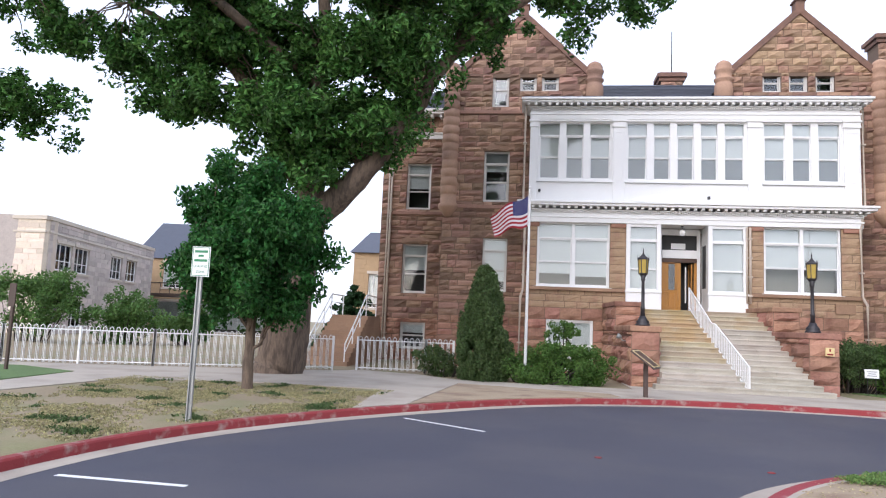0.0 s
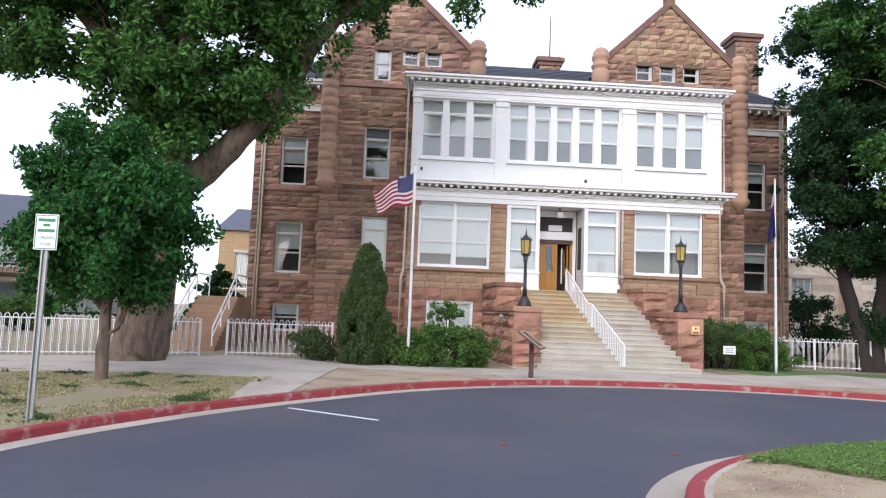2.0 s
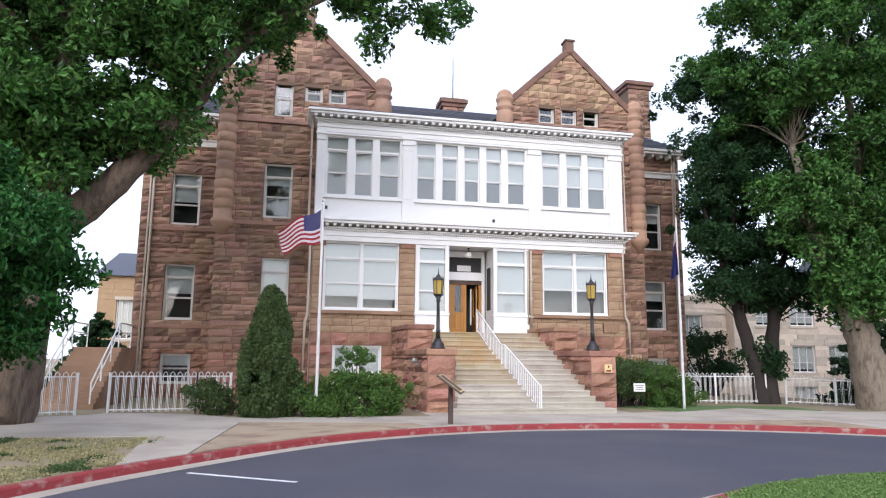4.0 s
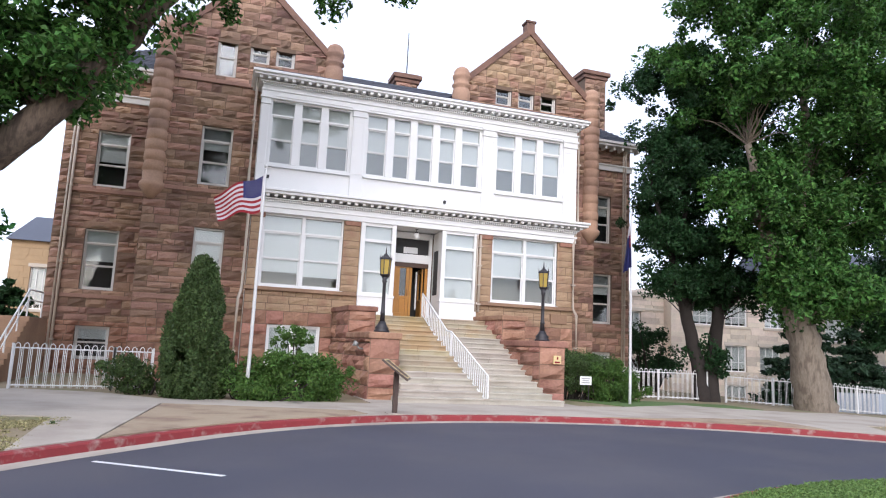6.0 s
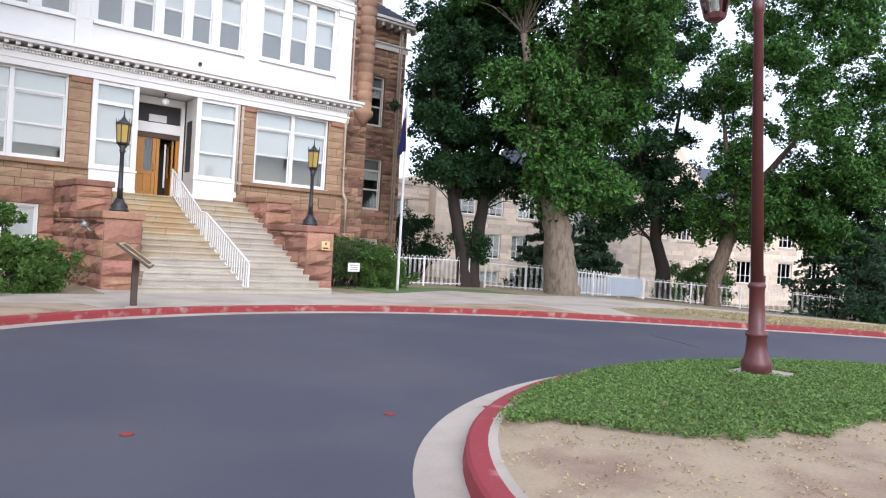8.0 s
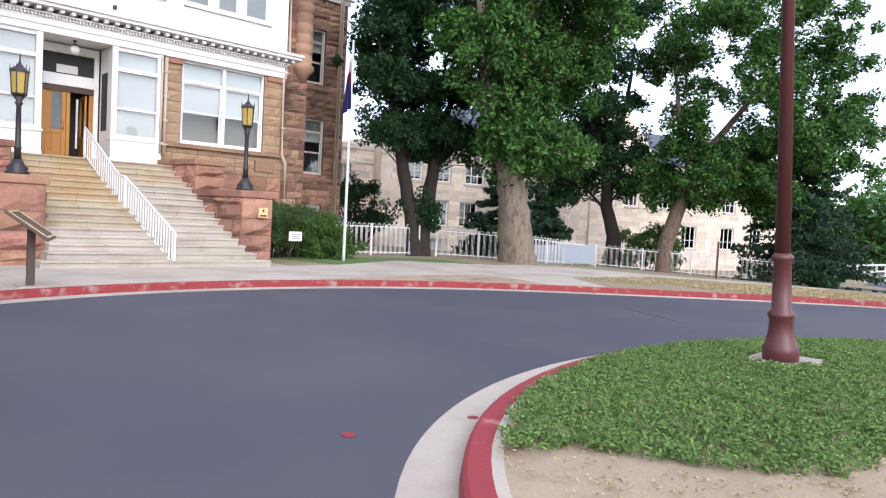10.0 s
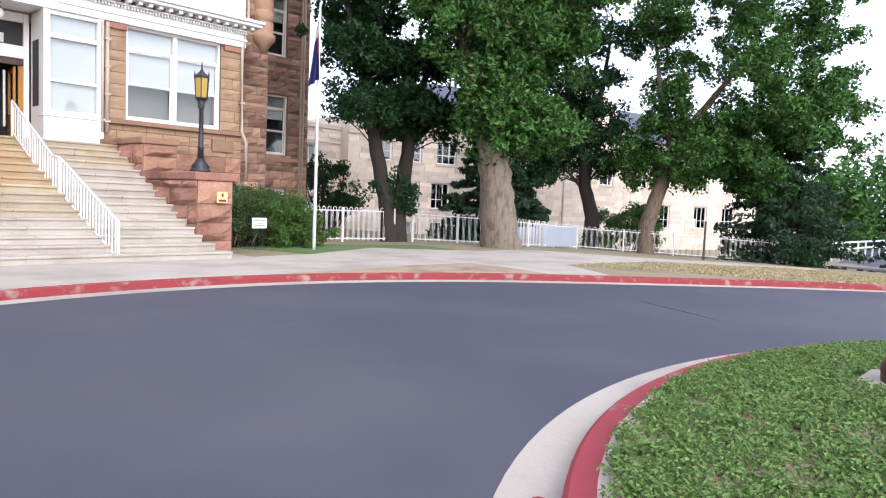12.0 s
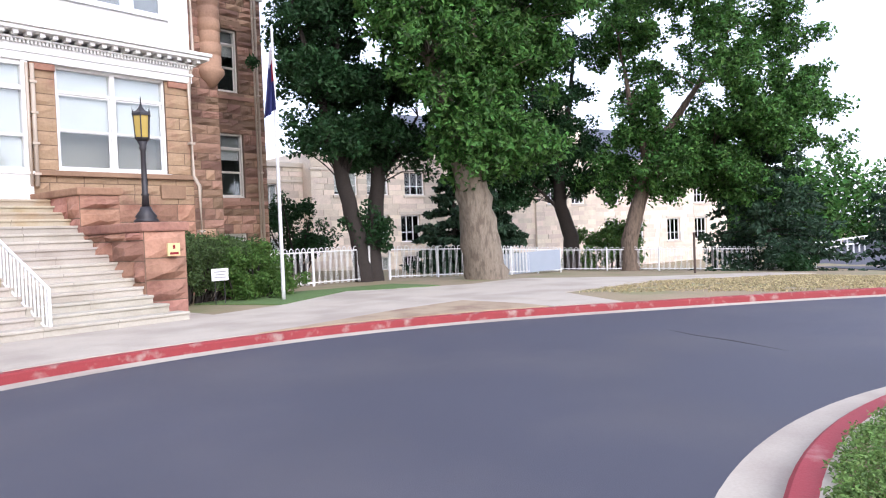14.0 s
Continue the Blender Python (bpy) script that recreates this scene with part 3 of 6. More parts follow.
for x0, x1, base in ((PAV_L[0], PAV_L[1], -6.95), (PAV_R[0], PAV_R[1], 5.1)):
    half, slope = 3.15, 0.93
    g = thing("gable_wall", (base, 1.5, 13.4), "steep sandstone gable with coping", kind="structure")
    bm = bmesh.new()
    tri = [(base - half, 13.4), (base + half, 13.4), (base, 13.4 + half * slope)]
    f = [bm.verts.new((x, 1.5, z)) for x, z in tri]
    b = [bm.verts.new((x, 1.85, z)) for x, z in tri]
    bm.faces.new(f), bm.faces.new(b[::-1])
    for i in range(3):
        bm.faces.new((f[i], b[i], b[(i + 1) % 3], f[(i + 1) % 3]))
    part("gable", bm, MORTAR, g)
    stones(g, 0, 0, 13.4, 13.4 + half * slope - 0.15, 1.5, [(h[0], h[1], h[2], h[3]) for h in holes_pl[2:] + holes_pr], TANSTONE if base > 0 else SANDSTONE, limit=lambda z, c=base: (c - max((13.4 + half * slope - z) / slope, 0.06), c + max((13.4 + half * slope - z) / slope, 0.06)), course=(0.3, 0.36), length=(0.35, 0.8))
    for s in (-1, 1):
        bm = bmesh.new()
        low, top = Vector((base + s * (half + 0.1), 0, 13.4 - 0.1)), Vector((base, 0, 13.4 + half * slope + 0.02))
        n = Vector((s * slope, 0, 1)).normalized() * 0.16
        v = [bm.verts.new(p + Vector((0, y, 0)) + q) for p in (low, top) for y in (1.38, 1.9) for q in (-n * 0.6, n)]
        for idx in ((0, 1, 3, 2), (4, 6, 7, 5), (0, 4, 5, 1), (2, 3, 7, 6), (1, 5, 7, 3), (0, 2, 6, 4)):
            bm.faces.new([v[i] for i in idx])
        bmesh.ops.recalc_face_normals(bm, faces=bm.faces[:])
        part("coping", bm, DARKSTONE, g)
    part("apex_block", boxes((base - 0.2, base + 0.2, 1.36, 1.86, 13.4 + half * slope - 0.12, 13.4 + half * slope + 0.45), (base - 0.26, base + 0.26, 1.32, 1.9, 13.4 + half * slope + 0.45, 13.4 + half * slope + 0.55), bevel=0.04), DARKSTONE, g)
    # roof behind the gable
    bm = bmesh.new()
    top = 13.4 + half * slope - 0.1
    v = [bm.verts.new(p) for p in ((base - half, 1.8, 13.35), (base, 1.8, top), (base + half, 1.8, 13.35), (base - half, 9, 13.35), (base, 9, top), (base + half, 9, 13.35))]
    bm.faces.new((v[0], v[1], v[4], v[3])), bm.faces.new((v[1], v[2], v[5], v[4])), bm.faces.new((v[3], v[4], v[5]))
    part("roof", bm, SLATE, g)

for x, y, z0 in ((-10.15, 1.5, 6.8), (-3.7, 1.5, 12.0), (1.9, 1.5, 12.0), (8.35, 1.5, 6.8)):
    t = thing("turret", (x, y, z0), "engaged round sandstone turret with carved domed finial", kind="structure")
    prof, z = [(0.1, z0), (0.3, z0 + 0.25), (0.46, z0 + 0.45), (0.46, z0 + 0.6)] if z0 < 8 else [(0.36, z0)], z0 + 0.65
    while z < 12.7:
        prof += [(0.36 + rng.uniform(0, 0.05), z + 0.03), (0.36 + rng.uniform(0, 0.05), z + 0.36), (0.34, z + 0.39)]
        z += 0.4
    prof += [(0.34, 13.1), (0.42, 13.2), (0.42, 13.26), (0.33, 13.3), (0.36, 13.5), (0.41, 13.6), (0.41, 13.68), (0.35, 13.72), (0.36, 13.85), (0.28, 14.0), (0.12, 14.1), (0.03, 14.12)]
    part("shaft", lathe(x, y, prof, 14), SANDSTONE, t)
for a, b, y, z in ((*PAV_L, 1.5, 7.35), (*WING_L, WING_Y, 7.5), (*PAV_L, 1.5, 3.2), (*WING_L, WING_Y, 3.2), (*WING_R, WING_Y, 7.3), (*WING_R, WING_Y, 3.2), (-10.4, -3.5, 1.5, 11.75)):
    tagged(part("trim", boxes((a + 0.05, b - 0.05, y - 0.1, y + 0.02, z - 0.1, z + 0.06), bevel=0.02), SANDSTONE), "projecting sandstone string course", kind="structure")

for h, y, sh in [(h, WING_Y, 0.35) for h in holes_wl] + [(h, WING_Y, 0.25) for h in holes_wr]:
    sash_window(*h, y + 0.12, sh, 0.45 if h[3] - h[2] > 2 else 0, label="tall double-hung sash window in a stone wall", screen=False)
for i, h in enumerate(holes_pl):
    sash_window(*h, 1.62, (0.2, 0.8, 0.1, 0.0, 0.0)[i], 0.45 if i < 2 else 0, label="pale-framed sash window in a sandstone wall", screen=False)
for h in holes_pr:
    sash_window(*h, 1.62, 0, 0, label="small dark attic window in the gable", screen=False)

# eaves of the wings
for x0, x1, s in ((WING_L[0] - 0.45, -10.4, -1), (8.6, WING_R[1] + 0.45, 1)):
    e = thing("eaves", ((x0 + x1) / 2, WING_Y - 0.40, 11.40), "white wooden eaves with brackets", kind="structure")
    part("frieze", boxes((x0 + 0.4, x1 - 0.4 if s > 0 else x1, WING_Y - 0.14, WING_Y - 0.03, 11.30, 11.55), (x0 + 0.2, x1 - 0.2, WING_Y - 0.20, WING_Y - 0.03, 11.55, 11.62), bevel=0.01), CREAM, e)
    part("cornice", boxes((x0, x1, WING_Y - 0.55, WING_Y + 0.20, 12.50, 12.62), (x0 - 0.05, x1 + 0.05, WING_Y - 0.62, WING_Y + 0.20, 12.62, 12.76), bevel=0.02), CREAM, e)
    n = 9
    for i in range(n):
        x = x0 + 0.2 + (x1 - x0 - 0.4) * i / (n - 1)
        part("bracket", boxes((x - 0.06, x + 0.06, WING_Y - 0.48, WING_Y - 0.03, 12.32, 12.50), bevel=0.02), CREAM, e)
roof = thing("roof", (0, 8, 12.4), "dark slate hipped roof", kind="structure")
for nm, q in (("slope", (WING_L[0] - 0.4, 4.1, WING_R[1] + 0.4, 16.4, 12.76)),):
    bm = bmesh.new()
    x0, y0, x1, y1, z = q
    a = [bm.verts.new(p) for p in ((x0, y0, z), (x1, y0, z), (x1, y1, z), (x0, y1, z))]
    b = [bm.verts.new(p) for p in ((x0 + 4.0, 6.3, 14.75), (x1 - 4.0, 6.3, 14.75), (x1 - 4.0, 12.5, 14.75), (x0 + 4.0, 12.5, 14.75))]
    for i in range(4):
        bm.faces.new((a[i], a[(i + 1) % 4], b[(i + 1) % 4], b[i]))
    bm.faces.new(b), bm.faces.new(a[::-1])
    part(nm, bm, SLATE, roof)
rows = bmesh.new()
for j in range(16):
    f = j / 16
    y, z = 4.1 + 2.2 * f, 12.78 + 1.99 * f
    box(rows, WING_L[0] - 0.3 + 4 * f, WING_R[1] + 0.3 - 4 * f, y - 0.03, y + 0.2, z - 0.02, z + 0.03)
tagged(part("slate_courses", rows, SLATE, roof), kind="stuff")


def chimney(x, y, wx, wy, z0, z1, label):
    c = thing("chimney", (x, y, z0), label, "chimney")
    body = part("stack", boxes((x - wx / 2, x + wx / 2, y - wy / 2, y + wy / 2, z0, z1 - 0.5)), MORTAR, c)
    stones(body, x - wx / 2, x + wx / 2, z0, z1 - 0.5, y - wy / 2, [], SANDSTONE, course=(0.28, 0.36), length=(0.4, 0.8))
    part("cap", boxes((x - wx / 2 - 0.1, x + wx / 2 + 0.1, y - wy / 2 - 0.1, y + wy / 2 + 0.1, z1 - 0.5, z1 - 0.3), (x - wx / 2 - 0.2, x + wx / 2 + 0.2, y - wy / 2 - 0.2, y + wy / 2 + 0.2, z1 - 0.3, z1 - 0.08), (x - wx / 2 - 0.05, x + wx / 2 + 0.05, y - wy / 2 - 0.05, y + wy / 2 + 0.05, z1 - 0.08, z1), bevel=0.03), DARKSTONE, c)


chimney(0.63, 6.9, 1.1, 0.9, 14.4, 15.5, "low red sandstone chimney on the roof ridge")
chimney(10.75, 5.9, 1.25, 1.1, 12.6, 17.0, "tall sandstone chimney with corbelled cap")
chimney(-12.6, 5.9, 1.25, 1.1, 12.6, 17.0, "tall sandstone chimney with corbelled cap")
tagged(part("lightning_rod", tube(bmesh.new(), (0.7, 6.9, 15.4), (0.7, 6.9, 17.9), 0.035, 0.02), IRON), "thin metal rod standing on a chimney", "lightning rod")

# ---- porch ----
PX0, PX1 = -6.5, 6.8
lower = [(-6.08, -3.06, 3.74, 6.46), (3.07, 6.02, 3.74, 6.46), (-2.4, 2.42, 2.9, 6.46), (-5.62, -3.69, 0.25, 2.36)]
w = wall("wall_porch", PX0, PX1, 0.0, 6.46, 0.05, lower, label="sandstone porch wall with wide windows")
stones(w, PX0, PX1, 2.86, 6.46, 0.05, lower, TANSTONE, single=True, deep=0.05, course=(0.26, 0.4), length=(0.4, 0.9))
stones(w, PX0, PX1, 0.1, 2.86, 0.05, lower + [(-2.4, 2.4, 0, 2.86)], REDSTONE, single=True, course=(0.38, 0.5), length=(0.6, 1.3))
part("sill_course", boxes((PX0 - 0.06, -2.45, -0.12, 0.06, 3.58, 3.72), (2.47, PX1 + 0.06, -0.12, 0.06, 3.58, 3.72), bevel=0.02), SMOOTHSTONE, w)
for x in (-6.3, -2.72, 2.76, 6.4):
    part("pier_cap", boxes((x - 0.3, x + 0.3, -0.06, 0.06, 6.28, 6.455), bevel=0.02), REDSTONE, w)
wall("wall_porch_upper", PX0, PX1, 7.3, 11.0, 0.0, [(-6.15, -3.05, 8.3, 10.85), (-2.45, 2.4, 8.3, 10.85), (3.05, 6.12, 8.3, 10.85)], WHITE, label="white-painted timber upper porch wall")
for x in (PX0, PX1 - 0.2):
    tagged(part("wall_porch_side", boxes((x, x + 0.2, 0.35, 1.5, 7.3, 11.0), (x, x + 0.2, 0.4, 1.5, 0.0, 6.46)), CREAM), "porch side wall", kind="structure")
for a, b, n in ((-6.15, -3.05, 3), (-2.45, 2.4, 5), (3.05, 6.12, 3)):
    sash_window(a, b, 8.3, 10.85, 0.06, 0.55, 0.5, n, WHITE, "row of white sash windows with white blinds half drawn", room=ROOM, gap=0.11)
    tagged(part("trim", boxes((a - 0.05, b + 0.05, -0.08, 0.0, 10.85, 10.93), (a - 0.05, b + 0.05, -0.1, 0.0, 8.2, 8.3), bevel=0.01), WHITE), "white moulding round the porch windows", kind="structure")
for x0, x1 in ((PX0, -6.2), (-3.0, -2.5), (2.45, 3.0), (6.17, PX1)):
    p = thing("pilaster", ((x0 + x1) / 2, -0.06, 8.2), "white panelled pilaster between porch windows", kind="structure")
    part("shaft", boxes((x0, x1, -0.07, 0.0, 7.4, 10.6), bevel=0.01), WHITE, p)
    part("panel_strip", boxes((x0 + 0.07, x0 + 0.1, -0.085, -0.07, 8.3, 10.4), (x1 - 0.1, x1 - 0.07, -0.085, -0.07, 8.3, 10.4), (x0 + 0.1, x1 - 0.1, -0.085, -0.07, 10.37, 10.4), (x0 + 0.1, x1 - 0.1, -0.085, -0.07, 8.3, 8.33)), WHITE, p)
    part("capital", boxes((x0 - 0.03, x1 + 0.03, -0.12, 0.0, 10.6, 10.66), (x0 - 0.02, x1 + 0.02, -0.1, 0.0, 10.66, 10.84), (x0 - 0.06, x1 + 0.06, -0.15, 0.0, 10.84, 10.92), bevel=0.01), WHITE, p)
for z0, label, out in ((6.46, "white timber cornice with dentils over the ground floor", 0.5), (10.93, "white timber roof cornice with dentils", 0.45)):
    c = thing("cornice", (0, 0, z0), label, kind="structure")
    k = z0
    part("architrave", boxes((PX0 - 0.02, PX1 + 0.02, -0.1, 0.3, k, k + 0.2), (PX0 - 0.05, PX1 + 0.05, -0.14, 0.3, k + 0.2, k + 0.27), bevel=0.01), WHITE, c)
    part("frieze", boxes((PX0, PX1, -0.06, 0.3, k + 0.27, k + 0.5)), WHITE, c)
    part("bed_moulding", boxes((PX0 - 0.12, PX1 + 0.12, -0.2, 0.3, k + 0.5, k + 0.55), bevel=0.01), WHITE, c)
    part("corona", boxes((PX0 - out + 0.1, PX1 + out - 0.1, -out, 1.5, k + 0.66, k + 0.76), (PX0 - out + 0.04, PX1 + out - 0.04, -out - 0.07, 1.5, k + 0.76, k + 0.86), bevel=0.02), WHITE, c)
    n = 46
    for i in range(n):
        x = PX0 - 0.1 + (PX1 - PX0 + 0.2) * i / (n - 1)
        part("dentil", boxes((x - 0.06, x + 0.06, -0.4, -0.1, k + 0.56, k + 0.655), bevel=0.008), WHITE, c)
    fine = bmesh.new()
    for i in range(150):
        x = PX0 + (PX1 - PX0) * i / 149
        box(fine, x - 0.025, x + 0.025, -0.16, -0.06, k + 0.42, k + 0.5)
    tagged(part("fine_dentils", fine, WHITE, c), kind="stuff")
tagged(part("porch_roof", boxes((PX0 - 0.3, PX1 + 0.3, -0.4, 2.6, 11.8, 11.86)), SLATE), "flat dark porch roof", kind="structure")
tagged(part("ceiling", boxes((PX0, PX1, 0.0, 2.6, 6.5, 6.56)), WHITE), "white boarded porch ceiling", kind="structure")
for a, b in ((-6.08, -3.06), (3.07, 6.02)):
    # drawn height of the blinds also imitates sky reflected above darker lower sashes
    sash_window(a, b, 3.74, 6.46, 0.12, 0.78 if a < 0 else 0.5, 0.55, 2, WHITE, "wide white double window on the porch, blinds also imitating reflected sky", screen=False, room=ROOM)
sash_window(-5.62, -3.69, 0.25, 2.36, 0.12, 0.7, 0, 2, WHITE, "white double basement window", sill=False, screen=False)
# white panelled bays beside the entrance
for x0, x1 in ((-2.4, -1.0), (0.88, 2.42)):
    b = thing("entrance_bay", ((x0 + x1) / 2, 0, 2.9), "white panelled bay with blinded glass beside the entrance", kind="structure")
    part("plinth", boxes((x0, x1, -0.08, 0.3, 2.9, 3.6), (x0 - 0.03, x1 + 0.03, -0.12, 0.3, 3.6, 3.68), (x0 - 0.02, x1 + 0.02, -0.1, 0.3, 2.9, 3.05), bevel=0.01), WHITE, b)
    part("post", boxes((x0, x0 + 0.17, -0.06, 0.3, 3.68, 6.46), bevel=0.01), WHITE, b)
    part("post", boxes((x1 - 0.17, x1, -0.06, 0.3, 3.68, 6.46), bevel=0.01), WHITE, b)
    part("bar", boxes((x0 + 0.17, x1 - 0.17, -0.02, 0.25, 5.72, 5.84), (x0 + 0.17, x1 - 0.17, -0.02, 0.25, 6.34, 6.46), (x0 + 0.17, x1 - 0.17, 0.0, 0.1, 4.55, 4.62), (x0 + 0.17, x1 - 0.17, 0.0, 0.1, 3.68, 3.78), bevel=0.008), WHITE, b)
    part("blind", boxes((x0 + 0.17, x1 - 0.17, 0.16, 0.18, 3.7, 6.4)), BLIND, b)
    part("pane", boxes((x0 + 0.17, x1 - 0.17, 0.06, 0.066, 3.7, 6.4)), GLASS, b).visible_shadow = False
    part("return_wall", boxes((x1 - 0.08, x1 - 0.02, 0.3, 1.2, 2.9, 6.46) if x0 < 0 else (x0 + 0.02, x0 + 0.08, 0.3, 1.2, 2.9, 6.46)), WHITE, b)
    k = (x1 - 0.02) if x0 < 0 else (x0 + 0.02)
    s = 0.012 if x0 < 0 else -0.012
    # near-black sheet on the return stands in for the dim inside
    part("side_window", boxes((min(k, k + s), max(k, k + s), 0.45, 1.0, 3.9, 5.7)), ROOMSHADE, b, "side light in the porch return, a sheet coloured as unlit inside")
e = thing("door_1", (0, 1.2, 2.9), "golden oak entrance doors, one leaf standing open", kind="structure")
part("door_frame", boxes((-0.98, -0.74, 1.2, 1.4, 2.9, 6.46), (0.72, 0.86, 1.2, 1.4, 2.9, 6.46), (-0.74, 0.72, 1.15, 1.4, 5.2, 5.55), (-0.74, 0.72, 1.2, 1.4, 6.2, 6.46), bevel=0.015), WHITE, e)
# solid near-black sheet, coloured as the unlit space behind the transom
part("transom", boxes((-0.74, 0.72, 1.3, 1.32, 5.55, 6.2)), ROOMSHADE, e, "transom light, a near-black sheet for the unlit inside")
part("transom_blind", boxes((-0.35, 0.25, 1.26, 1.28, 5.6, 5.85)), BLIND, e)
leaf = part("door_leaf", boxes((-0.74, -0.62, 1.25, 1.32, 2.9, 5.18), (-0.18, -0.06, 1.25, 1.32, 2.9, 5.18), (-0.62, -0.18, 1.25, 1.32, 4.98, 5.18), (-0.62, -0.18, 1.25, 1.32, 2.9, 3.15), (-0.62, -0.18, 1.25, 1.32, 3.72, 3.84), (-0.62, -0.18, 1.28, 1.31, 3.15, 3.72), (-0.44, -0.36, 1.25, 1.32, 3.15, 3.72), bevel=0.01), OAK, e)
part("leaf_panel", boxes((-0.62, -0.45, 1.28, 1.31, 3.84, 4.98)), OAK, leaf)
part("leaf_pane", boxes((-0.45, -0.18, 1.29, 1.3, 3.84, 4.98)), GLASS, leaf).visible_shadow = False
part("door_handle", tubes([(-0.14, 1.25, 3.85), (-0.14, 1.18, 3.87), (-0.14, 1.18, 4.1), (-0.14, 1.25, 4.12)], 0.015), BRONZE, leaf)
leaf = part("door_leaf", boxes((-0.05, 0.06, 1.25, 1.32, 2.9, 5.02), (0.6, 0.72, 1.25, 1.32, 2.9, 5.02), bevel=0.01), OAK, e)
part("glass_bar", boxes((0.24, 0.3, 1.3, 1.34, 3.3, 4.85), bevel=0.008), CREAM, leaf)
swung = part("door_leaf", boxes((0.5, 0.56, 1.34, 2.0, 2.9, 3.7), (0.5, 0.56, 1.34, 1.46, 3.7, 5.0), (0.5, 0.56, 1.88, 2.0, 3.7, 5.0), (0.5, 0.56, 1.46, 1.88, 4.85, 5.0), bevel=0.01), OAK, e, "oak door leaf swung open inwards")
# shallow hall, its lack of light painted near-black
part("hall", boxes((-1.0, 0.9, 2.3, 2.35, 2.9, 6.5), (-1.0, -0.95, 1.4, 2.3, 2.9, 6.5), (0.85, 0.9, 1.4, 2.3, 2.9, 6.5)), ROOMSHADE, e, "shallow entrance hall with its gloom put into the colour")
part("header", boxes((-0.74, 0.72, 1.2, 1.34, 5.02, 5.2), bevel=0.01), DARKWOOD, e, "dark brown header over the doors")
part("threshold", boxes((-0.74, 0.72, 1.1, 1.4, 2.9, 2.93), bevel=0.01), DARKWOOD, e)
g = thing("ceiling_light", (-0.05, 0.45, 6.5), "white glass globe lamp on a short black stem", "lamp")
part("stem", lathe(-0.05, 0.45, [(0.06, 6.5), (0.06, 6.46), (0.02, 6.44), (0.02, 6.38), (0.07, 6.36), (0.07, 6.32)], 10), IRON, g)
bm = bmesh.new()
bmesh.ops.create_uvsphere(bm, u_segments=16, v_segments=10, radius=0.14, matrix=Matrix.Translation((-0.05, 0.45, 6.2)))
part("globe", bm, WHITE, g)

# downspouts
for pts in ([(-13.45, 4.46, 12.5), (-13.45, 4.46, 0.2)], [(12.1, 4.4, 12.4), (12.1, 4.46, 11.9), (12.1, 4.46, 0.1)], [(-6.72, 0.0, 11.6), (-6.72, 0.0, 7.4), (-6.62, -0.1, 6.4), (-6.62, -0.08, 3.6), (-6.72, -0.2, 3.2), (-6.72, -0.2, 0.2)],
            [(6.93, 0.0, 11.5), (6.93, 0.0, 7.4), (6.72, -0.08, 6.4), (6.72, -0.1, 3.7), (6.85, -0.2, 3.4), (6.85, -0.2, 1.0)], [(2.5, -0.1, 6.4), (2.5, -0.1, 3.3)]):
    d = thing("downspout", pts[-1], "painted metal downspout fixed to the wall", "downspout")
    part("pipe", tubes(pts, 0.055, 8), PIPE, d)
    if len(pts) < 4:
        part("pipe", tubes([(x - 0.13, y, z) for x, y, z in pts], 0.04, 8), PIPE, d)
    for f in (0.15, 0.4, 0.65, 0.9):
        z = pts[0][2] * (1 - f) + pts[-1][2] * f
        near = min(range(len(pts) - 1), key=lambda i: 0 if pts[i][2] >= z >= pts[i + 1][2] else 9)
        q = (pts[near][2] - z) / max(pts[near][2] - pts[near + 1][2], 0.01)
        x, y = pts[near][0] * (1 - q) + pts[near + 1][0] * q, pts[near][1] * (1 - q) + pts[near + 1][1] * q
        part("bracket", boxes((x - 0.08, x + 0.08, y - 0.07, y + 0.12, z - 0.03, z + 0.03)), PIPE, d)

# ---- front steps ----
SKEW = 0.082


def skewed(bm, k=SKEW):
    for v in bm.verts:
        v.co.x -= k * min(v.co.y, 0)
    return bm


stair = thing("front_steps", (0.2, -3, 0.14), "broad worn pale stone front steps, stained yellow", "steps", kind="structure")
N, RISE, TREAD, FOOT = 16, (2.9 - 0.16) / 16, 0.34, -6.15
for i in range(N):
    y = FOOT + TREAD * i
    wide = 2.72 if i == 0 else 2.5 if i == 1 else 2.36
    z1 = 0.16 + RISE * (i + 1)
    back = 1.25 if i == N - 1 else y + TREAD + 0.06
    for a, b in ((-wide, 0.02), (0.02, wide)):
        bm = bmesh.new()
        cut = rng.uniform(0.4, 0.6) * (b - a) + a
        for c, d in ((a, cut), (cut, b)):
            box(bm, c + 0.002, d - 0.002, y - 0.035, back, z1 - 0.055, z1 + rng.uniform(-0.005, 0.005), bevel=0.012)
            box(bm, c + 0.002, d - 0.002, y, back, z1 - RISE - 0.03, z1 - 0.056)
        part("step", skewed(bm), STEP_YELLOW if a < 0 and i > 8 else STEP_PALE if a < 0 and i > 4 or i > 11 else STEP, stair)
bm = bmesh.new()
for i in range(N - 1):
    y = FOOT + TREAD * i
    box(bm, -2.3, 2.3, y + 0.1, 0.0, 0.1 + RISE * i, 0.16 + RISE * (i + 1) - 0.05)
part("core", skewed(bm), CONCRETE, stair)
